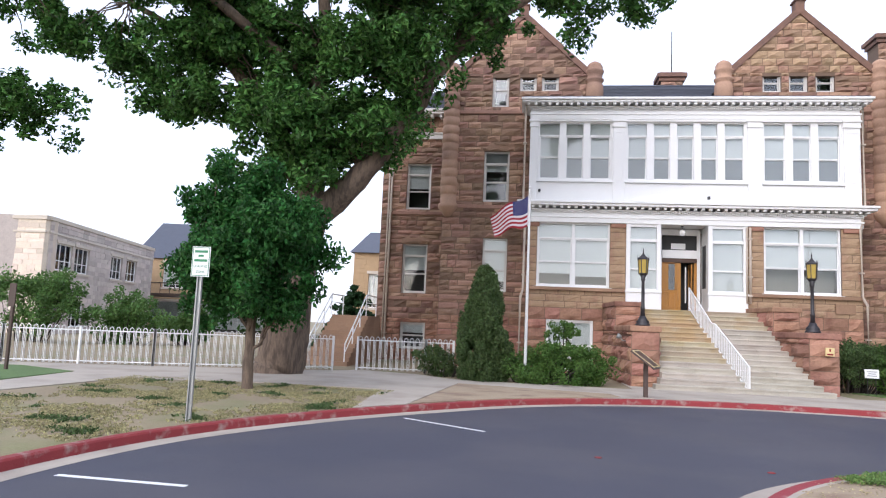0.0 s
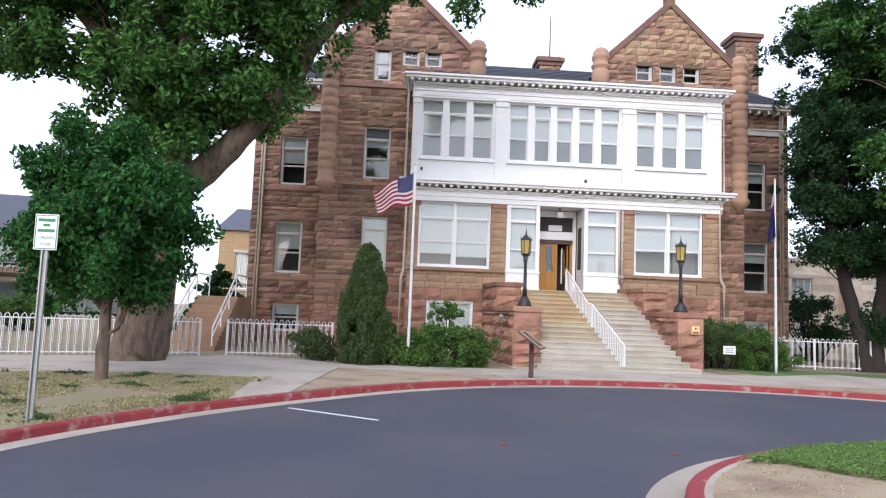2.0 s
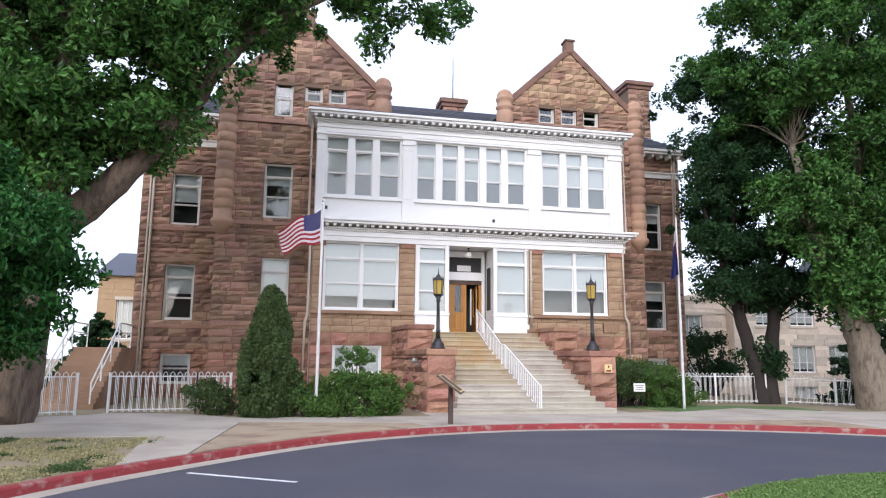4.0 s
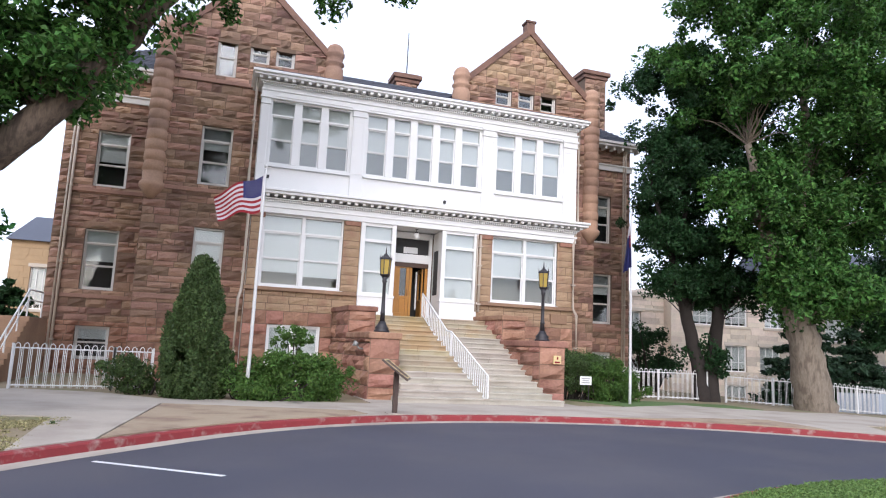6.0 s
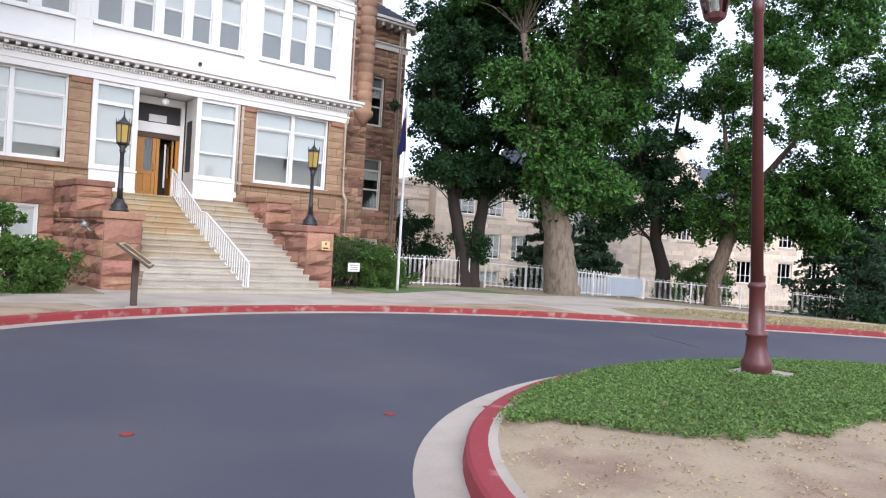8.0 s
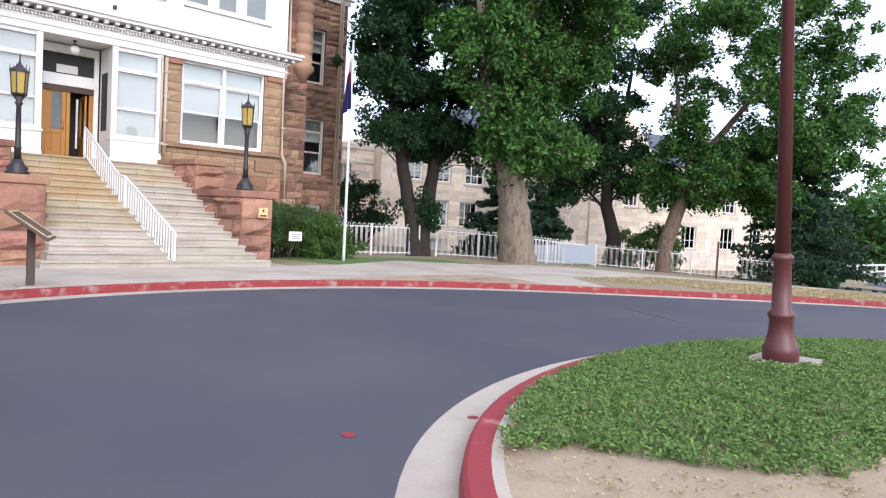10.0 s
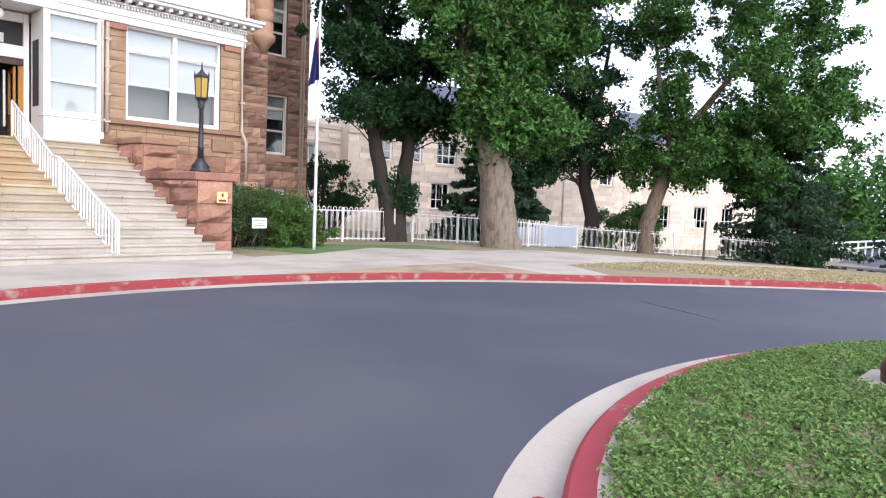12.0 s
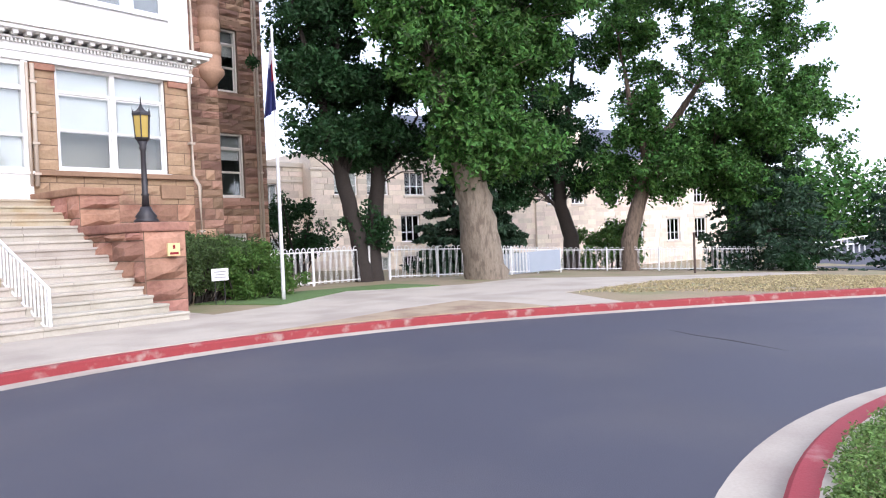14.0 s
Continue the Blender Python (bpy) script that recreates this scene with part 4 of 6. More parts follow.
for s in (-1, 1):
    c = thing("cheek_wall", (s * 2.8, -2.5, 0.14), "stepped red sandstone cheek wall beside the steps", kind="structure")
    x0, x1 = (2.37, 3.28) if s > 0 else (-3.28, -2.37)
    part("core", skewed(boxes((x0, x1, -5.2, 0.0, 0.1, 1.99), (x0, x1, -2.5, 0.0, 1.95, 2.95))), MORTAR, c)
    part("coping", skewed(boxes((x0 - 0.07, x1 + 0.07, -5.27, -2.5, 1.98, 2.18), bevel=0.04)), REDSTONE, c)
    part("coping", skewed(boxes((x0 - 0.07, x1 + 0.07, -2.57, -0.02, 2.92, 3.1), bevel=0.04)), REDSTONE, c)
    for a, b, lo, hi, y in ((x0, x1, 0.1, 1.98, -5.2), (x0, x1, 2.18, 2.92, -2.5)):
        for r in stone_rows(a, b, lo, hi, [], course=(0.4, 0.48), length=(0.9, 1.0)):
            bm = bmesh.new()
            rock_mesh(bm, r[0], r[1], y, r[2], r[3], 0.16)
            part("stone", skewed(bm), REDSTONE, c)
    for x, face in ((x0, -1), (x1, 1)):
        m = Matrix.Translation((x, 0, 0)) @ Matrix.Rotation(radians(90 * face), 4, "Z")
        for u0, u1, lo, hi in ((-5.2, -0.05, 0.1, 1.98), (-2.5, -0.05, 1.98, 2.92)):
            u0, u1 = (u0, u1) if face > 0 else (-u1, -u0)
            for r in stone_rows(u0, u1, lo, hi, [], course=(0.4, 0.48), length=(0.7, 1.3)):
                bm = bmesh.new()
                rock_mesh(bm, r[0], r[1], 0, r[2], r[3], 0.15)
                bmesh.ops.transform(bm, matrix=m, verts=bm.verts[:])
                part("stone", skewed(bm), REDSTONE, c)

rail = thing("stair_railing", (0.6, -5.6, 0.16), "white painted metal railing down the middle of the steps", "railing")
RX, RAIL_SKEW = -0.2, 0.14


def rail_z(y, pts=((-6.12, 1.0), (-3.5, 2.36), (-3.15, 2.4), (-0.95, 3.8))):
    for (a, za), (b, zb) in zip(pts, pts[1:]):
        if y <= b:
            return za + (zb - za) * (y - a) / (b - a)
    return pts[-1][1]


def step_z(y):
    return 0.16 + RISE * min(max(math.floor((y - FOOT) / TREAD) + 1, 0), N)


part("top_rail", skewed(tubes([(RX, y, rail_z(y)) for y in (-6.12, -4.8, -3.5, -3.15, -2.0, -0.95)], 0.028), RAIL_SKEW), WHITEMETAL, rail)
part("bottom_rail", skewed(tubes([(RX, y, rail_z(y) - 0.78) for y in (-6.08, -4.8, -3.5, -3.15, -2.0, -0.95)], 0.02), RAIL_SKEW), WHITEMETAL, rail)
for y in (-6.12, -3.5, -0.95):
    part("post", skewed(tube(bmesh.new(), (RX, y, step_z(y) - 0.05), (RX, y, rail_z(y)), 0.028), RAIL_SKEW), WHITEMETAL, rail)
for i in range(38):
    y = -6.0 + 4.98 * i / 37
    part("baluster", skewed(tube(bmesh.new(), (RX, y, rail_z(y) - 0.78), (RX, y, rail_z(y)), 0.017, seg=6), RAIL_SKEW), WHITEMETAL, rail)


def pier_lamp(x, y, z):
    t = thing("post_lantern", (x, y, z), "black iron post with amber glass lantern on a stone pier", "lamp", "lamps beside the steps")
    part("base", lathe(x, y, [(0.25, z), (0.25, z + 0.057), (0.2, z + 0.091), (0.228, z + 0.137), (0.137, z + 0.251), (0.103, z + 0.342)], 12), IRON, t)
    part("post", lathe(x, y, [(0.080, z + 0.342), (0.068, z + 0.570), (0.085, z + 0.593), (0.063, z + 0.638), (0.051, z + 1.539), (0.091, z + 1.596), (0.057, z + 1.642), (0.114, z + 1.733)], 12), IRON, t)
    b = z + 1.710
    l = part("lantern", lathe(x, y, [(0.068, b), (0.160, b + 0.068), (0.171, b + 0.103)], 6), IRON, t)
    part("glass", lathe(x, y, [(0.142, b + 0.103), (0.171, b + 0.570)], 6), AMBER, l, "amber glass panes")
    for k in range(6):
        a = 2 * math.pi * k / 6
        part("bar", tube(bmesh.new(), (x + 0.148 * math.cos(a), y + 0.148 * math.sin(a), b + 0.091), (x + 0.180 * math.cos(a), y + 0.180 * math.sin(a), b + 0.593), 0.014, seg=6), IRON, l)
        part("spike", tube(bmesh.new(), (x + 0.182 * math.cos(a), y + 0.182 * math.sin(a), b + 0.593), (x + 0.194 * math.cos(a), y + 0.194 * math.sin(a), b + 0.752), 0.016, 0.002, seg=6), IRON, l)
    part("roof", lathe(x, y, [(0.205, b + 0.570), (0.205, b + 0.616), (0.103, b + 0.684), (0.046, b + 0.752), (0.023, b + 0.798), (0.009, b + 0.980)], 6), IRON, t)
    return t


lamp = pier_lamp(-2.43, -4.78, 2.18)
copy_thing(lamp, pose(3.07, -4.78, 2.18))


# ---- plants ----
nr = np.random.default_rng(11)


def leaves(name, centres, radii, per, size, mat, parent=None, up=0.35, hang=0.0):
    """Thousands of small bent leaves gathered in clumps, as one mesh."""
    c = np.repeat(np.asarray(centres, float), per, axis=0)
    r = np.repeat(np.asarray(radii, float), per, axis=0)
    n = len(c)
    d = nr.normal(size=(n, 3))
    d /= np.linalg.norm(d, axis=1, keepdims=True)
    p = c + d * (r[:, None] if r.ndim == 1 else r) * (nr.random((n, 1)) ** 0.45)
    p[:, 2] -= hang * nr.random(n)
    t = nr.normal(size=(n, 3))
    t /= np.linalg.norm(t, axis=1, keepdims=True)
    nrm = nr.normal(size=(n, 3)) + np.array([0, -0.15, up * 2])
    s = np.cross(nrm, t)
    s /= np.linalg.norm(s, axis=1, keepdims=True) + 1e-9
    t = np.cross(s, nrm)
    t /= np.linalg.norm(t, axis=1, keepdims=True) + 1e-9
    k = size * nr.uniform(0.6, 1.3, (n, 1))
    bend = np.cross(t, s) * k * 0.18
    v = np.stack([p - t * k * 0.55, p + s * k * 0.32 + bend, p + t * k * 0.6, p - s * k * 0.32 + bend], axis=1).reshape(-1, 3)
    me = bpy.data.meshes.new(name)
    me.from_pydata(v.tolist(), [], np.arange(4 * n).reshape(-1, 4).tolist())
    return part(name, me, mat, parent)


def clumps(envelopes, count, size):
    """Clump centres spread through the outer part of some ellipsoids (centre, radii, share)."""
    out = []
    total = sum(e[6] for e in envelopes)
    for x, y, z, a, b, c, share in envelopes:
        m = int(count * share / total)
        big = max(3, m // 8)
        d = nr.normal(size=(big, 3))
        d /= np.linalg.norm(d, axis=1, keepdims=True)
        q = nr.uniform(0.25, 1.0, (big, 1)) ** 0.5
        heart = np.array([x, y, z]) + d * q * np.array([a, b, c])
        out.append(np.repeat(heart, -(-m // big), axis=0)[:m] + nr.normal(size=(m, 3)) * size * np.array([1.15, 1.15, 0.6]))
    out = np.concatenate(out)
    return out, nr.uniform(0.6, 1.25, len(out)) * size


def limb(bm, pts, r0, r1, seg=10, wob=0.0):
    n = 4
    path = []
    for a, b in zip(pts, pts[1:]):
        for i in range(n):
            path.append(Vector(a).lerp(Vector(b), i / n))
    path.append(Vector(pts[-1]))
    for i, p in enumerate(path[1:-1]):
        p += Vector((rng.uniform(-wob, wob), rng.uniform(-wob, wob), 0))
    m = len(path)
    rings = []
    for i, p in enumerate(path):
        f = i / (m - 1)
        q = Vector((0, 0, 1)).rotation_difference((path[min(i + 1, m - 1)] - path[max(i - 1, 0)]).normalized())
        r = r0 + (r1 - r0) * f
        rings.append([bm.verts.new(p + q @ Vector((r * rng.uniform(0.88, 1.12) * math.cos(2 * math.pi * k / seg), r * rng.uniform(0.88, 1.12) * math.sin(2 * math.pi * k / seg), 0))) for k in range(seg)])
    for a, b in zip(rings, rings[1:]):
        for k in range(seg):
            f = bm.faces.new((a[k], a[(k + 1) % seg], b[(k + 1) % seg], b[k]))
            f.smooth = True
    bm.faces.new(rings[-1])


def tree(name, at, trunk, limbs, envelopes, count, csize, per, size, bark, leaf, label, group=""):
    """trunk: (points, r0, r1) rows; limbs: (points, r0, r1) rows; fine boughs run out to some of the clumps."""
    t = thing(name, at, label, "tree", group)
    bm = bmesh.new()
    for pts, r0, r1 in trunk:
        limb(bm, pts, r0, r1, 14, 0.03)
    tr = part("trunk", bm, bark, t)
    for pts, r0, r1 in limbs:
        bm = bmesh.new()
        limb(bm, pts, r0, r1, 9, 0.08)
        part("limb", bm, bark, t)
    c, r = clumps(envelopes, count, csize)
    ends = [Vector(p) for pts, _, _ in trunk + limbs for p in pts[1:]]
    bm = bmesh.new()
    for i in range(0, len(c), 3):
        e = Vector(c[i])
        s = min(ends, key=lambda p: (p - e).length + (2 if p.z > e.z else 0))
        if (e - s).length < 2.6:
            limb(bm, [s, s.lerp(e, 0.5) + Vector((0, 0, 0.25)), e], 0.032, 0.008, 5, 0.05)
    tagged(part("boughs", bm, bark, t), kind="stuff")
    tagged(leaves("crown", c, r, per, size, leaf, t), kind="stuff")
    return t


big = tree("broadleaf_tree", (-13.3, -9.6, 0.14),
     [([(-13.5, -9.6, 0.0), (-13.4, -9.6, 0.5), (-13.25, -9.6, 2.6), (-12.8, -9.6, 5.0)], 0.74, 0.52)],
     [([(-12.75, -9.6, 4.7), (-12.95, -9.6, 7.0), (-12.8, -9.5, 9.5), (-13.0, -9.4, 14)], 0.45, 0.12), ([(-12.5, -9.6, 4.8), (-11.2, -9.8, 6.0), (-9.8, -9.8, 8.0), (-8.8, -9.8, 9.6), (-6.0, -9.8, 11.6)], 0.42, 0.1),
      ([(-12.9, -9.6, 7.4), (-14.3, -9.8, 7.9), (-15.7, -10, 9.3), (-18.5, -10.5, 10.8)], 0.28, 0.07), ([(-13.0, -9.5, 9.0), (-11.5, -8.5, 11), (-10, -8, 13.5)], 0.22, 0.06), ([(-12.9, -9.5, 8.6), (-16, -12, 10.8), (-21, -12.5, 10.6)], 0.2, 0.05)],
     [(-13.2, -9.5, 11.8, 5.0, 4.5, 4.2, 5), (-8.0, -9.8, 11.8, 3.3, 2.8, 1.9, 2.0), (-5.0, -9.8, 11.6, 1.9, 1.8, 1.2, 0.7), (-11.0, -10.2, 8.2, 1.7, 1.5, 1.7, 1.3), (-15.3, -9.8, 8.0, 2.3, 2.0, 1.5, 1.3), (-18.6, -11.2, 10.6, 4.0, 3.2, 2.2, 4.2), (-21.3, -11.5, 7.3, 1.9, 1.3, 0.6, 0.6), (-13.6, -10.3, 6.2, 1.7, 1.2, 0.9, 0.7), (-12.0, -10.6, 7.2, 1.7, 1.0, 1.2, 1.4), (-14.5, -10.2, 9.6, 2.2, 1.2, 1.4, 1.2)],
     1350, 0.42, 95, 0.165, BARK, LEAF, "old spreading broadleaf tree with a thick forked trunk")
big.location, big.scale = (-14.1, -7.5, 0.14), (1.145, 1.145, 1.145)
maple = tree("maple_sapling", (-12.2, -14.3, 0.14), [([(-12.2, -14.3, 0.1), (-12.22, -14.3, 1.3), (-12.25, -14.3, 2.6)], 0.15, 0.08)],
     [([(-12.22, -14.3, 1.2), (-12.7, -14.3, 2.0), (-13.5, -14.3, 2.6)], 0.05, 0.02), ([(-12.22, -14.3, 0.75), (-11.95, -14.3, 1.1), (-11.7, -14.3, 1.9)], 0.05, 0.02), ([(-12.22, -14.3, 1.5), (-11.5, -14.5, 2.4), (-11, -14.3, 3)], 0.05, 0.02)],
     [(-12.15, -14.3, 3.1, 1.85, 1.8, 1.35, 5), (-12.1, -14.3, 2.1, 1.25, 1.2, 0.4, 1.0), (-12.4, -14.3, 4.3, 1.1, 1.0, 0.5, 0.7)], 420, 0.34, 150, 0.12, BARK, LEAFMAPLE, "young dense dark green maple in the dry lawn")
maple.location, maple.scale = (-13.12, -12.7, 0.14), (0.97, 0.97, 1.14)
pale = tree("broadleaf_tree", (12.3, -7.2, 0.05), [([(12.45, -7.2, -0.1), (12.3, -7.2, 0.5), (12.05, -7.2, 1.8), (11.8, -7.2, 2.9)], 0.72, 0.47)],
     [([(11.75, -7.2, 2.8), (11.1, -7.1, 4.6), (10.5, -7, 6.2), (9.9, -7, 9)], 0.42, 0.12), ([(11.75, -7.2, 2.8), (12.0, -7.1, 5.2), (12.5, -7, 8.0), (12.6, -7, 12)], 0.36, 0.1), ([(12.1, -7.1, 5.4), (13.6, -7, 7.2), (15, -7, 9.5)], 0.22, 0.06)],
     [(12.1, -7.0, 11.6, 4.8, 4.0, 6.2, 10), (10.6, -7.4, 6.6, 1.9, 1.6, 1.5, 1.1), (13.9, -7.2, 6.8, 1.8, 1.7, 1.5, 0.9), (12.0, -7.9, 4.2, 1.3, 0.8, 1.1, 1.6), (13.1, -7.7, 3.8, 1.0, 0.8, 0.9, 0.9), (9.6, -7.0, 12.5, 2.6, 2.6, 2.8, 1.8), (14.6, -7, 11.5, 2.6, 2.6, 3.4, 2.0)], 1480, 0.43, 80, 0.17, PALEBARK, LEAF, "large leaning broadleaf tree with pale bark by the fence", "trees by the fence")
pale.location, pale.scale = (14.3, -5.0, 0.1), (1.1, 1.1, 1.13)
twin = tree("twin_stemmed_tree", (11.6, -2.6, 0.07), [([(11.5, -2.6, -0.1), (11.3, -2.6, 1.2), (10.7, -2.6, 3.4), (10.0, -2.6, 6.0)], 0.34, 0.2), ([(11.9, -2.6, -0.1), (11.85, -2.6, 1.2), (12.2, -2.6, 3.4), (12.6, -2.6, 6)], 0.36, 0.2)],
     [([(10.3, -2.6, 5.0), (9.6, -2.6, 7.0), (8.9, -2.6, 9.5)], 0.15, 0.05), ([(10.1, -2.6, 5.6), (10.6, -2.6, 8), (10.8, -2.6, 11)], 0.15, 0.05), ([(12.4, -2.6, 5), (13.2, -2.6, 7), (13.4, -2.6, 10)], 0.16, 0.05), ([(12.2, -2.6, 3.6), (13.2, -2.8, 4.6), (14.0, -3, 6.0)], 0.13, 0.04)],
     [(11.8, -2.4, 10.2, 3.3, 3.2, 5.2, 7), (10.9, -2.6, 13.0, 2.6, 2.6, 3.0, 2.0), (10.0, -2.6, 8.0, 1.4, 1.6, 2.4, 1.2), (10.8, -2.6, 5.0, 2.0, 1.6, 0.9, 1.0), (13.0, -2.8, 5.0, 1.5, 1.5, 1.0, 0.8), (11.6, -2.8, 1.8, 0.5, 0.4, 0.5, 0.15)], 900, 0.42, 90, 0.16, DARKBARK, LEAFDARK, "dark shaded tree with two stems at the fence gate", "trees by the fence")
twin.location = (12.2, -1.55, 0.1)
tree("broadleaf_tree", (31.0, 1.8, -0.75), [([(31.0, 1.8, -0.9), (31.0, 1.8, 1.2), (30.3, 2.0, 3.0), (30.2, 2, 6)], 0.5, 0.3)],
     [([(30.2, 2, 5), (29, 2.5, 8), (28.5, 2.6, 11)], 0.2, 0.06), ([(30.2, 2, 5.6), (31, 1.5, 9), (31.4, 1.4, 13)], 0.2, 0.06), ([(30.6, 1.9, 2.6), (28.9, 2.9, 4.2)], 0.14, 0.05)],
     [(30.2, 2.2, 12, 3.4, 3.4, 8.0, 6), (28.6, 3.4, 4.6, 1.9, 1.8, 1.6, 1.2), (31.6, 1.0, 5.0, 1.8, 1.6, 1.5, 0.8)], 600, 0.55, 80, 0.21, DARKBARK, LEAFDARK, "tall dark broadleaf tree behind the fence", "trees by the fence")
leaning = tree("broadleaf_tree", (27.4, -3.9, -0.6), [([(27.3, -4.0, -0.8), (27.5, -3.9, 1.0), (28.2, -4.4, 3.6), (29.2, -5.2, 6.5)], 0.5, 0.3)],
     [([(28.6, -4.7, 4.6), (28.0, -4.0, 8), (27.6, -3.6, 12)], 0.22, 0.06), ([(29.0, -5, 6), (30.5, -6.5, 9), (31.6, -8, 12)], 0.22, 0.06), ([(28.4, -4.5, 4.2), (30.8, -7, 5.6)], 0.16, 0.05)],
     [(30.4, -6.6, 12.5, 5.4, 5.4, 7.6, 9), (31.5, -8.0, 5.5, 3.6, 3.4, 3.0, 3.2), (33.6, -10.8, 7.5, 2.2, 2.2, 3.0, 1.2), (28.2, -4.6, 5.0, 2.8, 2.6, 2.0, 2.2), (31.0, -7.6, 4.2, 2.2, 2.4, 2.2, 1.2), (33.2, -10.2, 10.0, 2.2, 2.2, 2.4, 1.0)], 1250, 0.55, 80, 0.21, BARK, LEAF, "large broadleaf tree with leaning trunk in the lawn", "trees by the fence")
leaning.location = (29.6, -2.5, -0.7)


def conifer(x, y, z, h, r, label, tiers=13, leaf=NEEDLE, per=110, size=0.28, name="conifer"):
    t = thing(name, (x, y, z), label, "tree")
    bm = bmesh.new()
    limb(bm, [(x, y, z - 0.1), (x, y, z + h * 0.5), (x, y, z + h)], 0.16, 0.02, 8)
    part("trunk", bm, DARKBARK, t)
    c, rad = [], []
    bm = bmesh.new()
    for i in range(tiers):
        f = (i + 0.4) / tiers
        reach = r * (1 - f) ** 0.8 * rng.uniform(0.85, 1.1) + 0.1
        k = max(4, int(11 * (1 - f) + 3))
        for j in range(k):
            a = 2 * math.pi * (j + rng.random()) / k
            q = reach * rng.uniform(0.75, 1.1)
            zz = z + 0.06 * h + f * h * 0.93 + rng.uniform(-0.6, 0.6) * h / tiers
            tip = (x + q * math.cos(a), y + q * math.sin(a), zz - 0.12 * q + 0.05)
            limb(bm, [(x, y, zz), tip], 0.035, 0.01, 4)
            for s in (0.4, 0.7, 1.0):
                c.append((x + q * s * math.cos(a), y + q * s * math.sin(a), zz - 0.12 * q * s))
                rad.append((0.34 * (1.2 - f * 0.6), 0.34 * (1.2 - f * 0.6), 0.17))
    tagged(part("boughs", bm, DARKBARK, t), kind="stuff")
    tagged(leaves("needles", c, np.array(rad) * r / 2.4, per // 4, size, leaf, t, up=0.1), kind="stuff")
    return t


conifer(34.6, -8.0, -0.95, 8.4, 3.6, "blue-green conifer with drooping boughs beside the road")
conifer(41.0, -14.0, -1.18, 9.5, 3.0, "tall open pine beside the road", 12)
conifer(46.0, -16.0, -1.4, 8.5, 3.6, "broad pine beyond the road", 12)
conifer(21.5, 2.5, -0.35, 5.6, 2.2, "dark conifer against the stone building", 11)
conifer(27.0, 4.5, -0.6, 4.8, 2.4, "dark conifer against the stone building", 11)


def shrub(name, envelopes, count, csize, per, size, leaf, label, stem=None, category="shrub"):
    x, y, z = envelopes[0][:3]
    t = thing(name, (x, y, height(x)), label, category)
    c, r = clumps(envelopes, count, csize)
    bm = bmesh.new()
    for i in range(0, len(c), 4):
        e = Vector(c[i])
        s = Vector((x + (e.x - x) * 0.5 if not stem else x, y + (e.y - y) * 0.4, height(x) - 0.05))
        limb(bm, [s, s.lerp(e, 0.6), e], stem or 0.03, 0.008, 5, 0.03)
    tagged(part("stems", bm, DARKBARK, t), kind="stuff")
    tagged(leaves("foliage", c, r, per, size, leaf, t), kind="stuff")
    return t


cone = thing("arborvitae", (-7.8, -6.0, 0.14), "conical dark green arborvitae against the wall", "shrub")
cone.scale = (1.0, 1.0, 1.08)
c, r = [], []
for i in range(680):
    f = rng.random() ** 1.5
    a = rng.uniform(0, 2 * math.pi)
    q = 1.08 * (1 - f) ** 0.47 * (0.9 + 0.16 * math.sin(3 * a + 9 * f)) * rng.uniform(0.7, 1.0) * min(1, 0.7 + 2.5 * f)
    c.append((-7.8 + q * math.cos(a), -6.0 + q * math.sin(a), 0.2 + f * 3.35))
    r.append((0.11, 0.11, 0.24))
tagged(leaves("foliage", c, np.array(r), 70, 0.085, CEDAR, cone, up=0.0), kind="stuff")
bm = bmesh.new()
limb(bm, [(-7.8, -6, 0.05), (-7.8, -6, 3.2)], 0.1, 0.02, 7)
part("trunk", bm, BARK, cone)
shrub("hedge", [(-6.2, -6.0, 0.75, 0.9, 0.7, 0.65, 2), (-5.0, -5.8, 0.8, 0.9, 0.7, 0.6, 2), (-4.4, -5.6, 0.7, 0.55, 0.6, 0.6, 1)], 240, 0.24, 80, 0.085, HEDGE, "loose bright green hedge under the porch windows")
shrub("hedge", [(-9.2, -5.2, 0.6, 0.7, 0.6, 0.55, 1)], 50, 0.24, 70, 0.09, CEDAR, "low dark green shrub behind the fence")
shrub("sapling", [(-5.15, -4.9, 2.25, 0.35, 0.35, 0.75, 2), (-5.1, -4.9, 1.5, 0.3, 0.3, 0.4, 1)], 40, 0.15, 34, 0.1, HEDGE, "thin sapling growing out of the hedge", stem=0.03)
shrub("shrub", [(5.0, -2.6, 1.2, 0.85, 0.7, 0.7, 1.2), (6.0, -2.3, 1.35, 0.9, 0.7, 0.7, 1.2)], 260, 0.23, 80, 0.08, CEDAR, "tall olive-green shrub beside the steps")
shrub("shrub", [(6.5, -3.0, 0.8, 0.9, 0.6, 0.65, 1.5), (7.4, -2.8, 0.7, 0.6, 0.5, 0.6, 0.8)], 230, 0.22, 80, 0.09, HEDGE, "dense green shrub beside the flagpole")
shrub("small_tree", [(14.2, 5.5, 2.2, 1.5, 1.4, 1.3, 2)], 90, 0.35, 80, 0.14, LEAFDARK, "small dark tree before the stone building", stem=0.07, category="tree")
for x, y, s in ((-32.5, 4.0, 1.25), (-28.5, 6.0, 1.0), (-25.6, 8.5, 0.7)):
    shrub("shrub", [(x, y, 1.6 * s, 2.0 * s, 1.6 * s, 1.3 * s, 1)], 110, 0.4 * s, 80, 0.16, LEAFBRIGHT, "bright green rounded shrub behind the fence")
shrub("shrub", [(33.0, 0.5, 0.4, 2.6, 1.8, 1.2, 1)], 110, 0.45, 60, 0.18, LEAFBRIGHT, "pale green shrub behind the far fence")
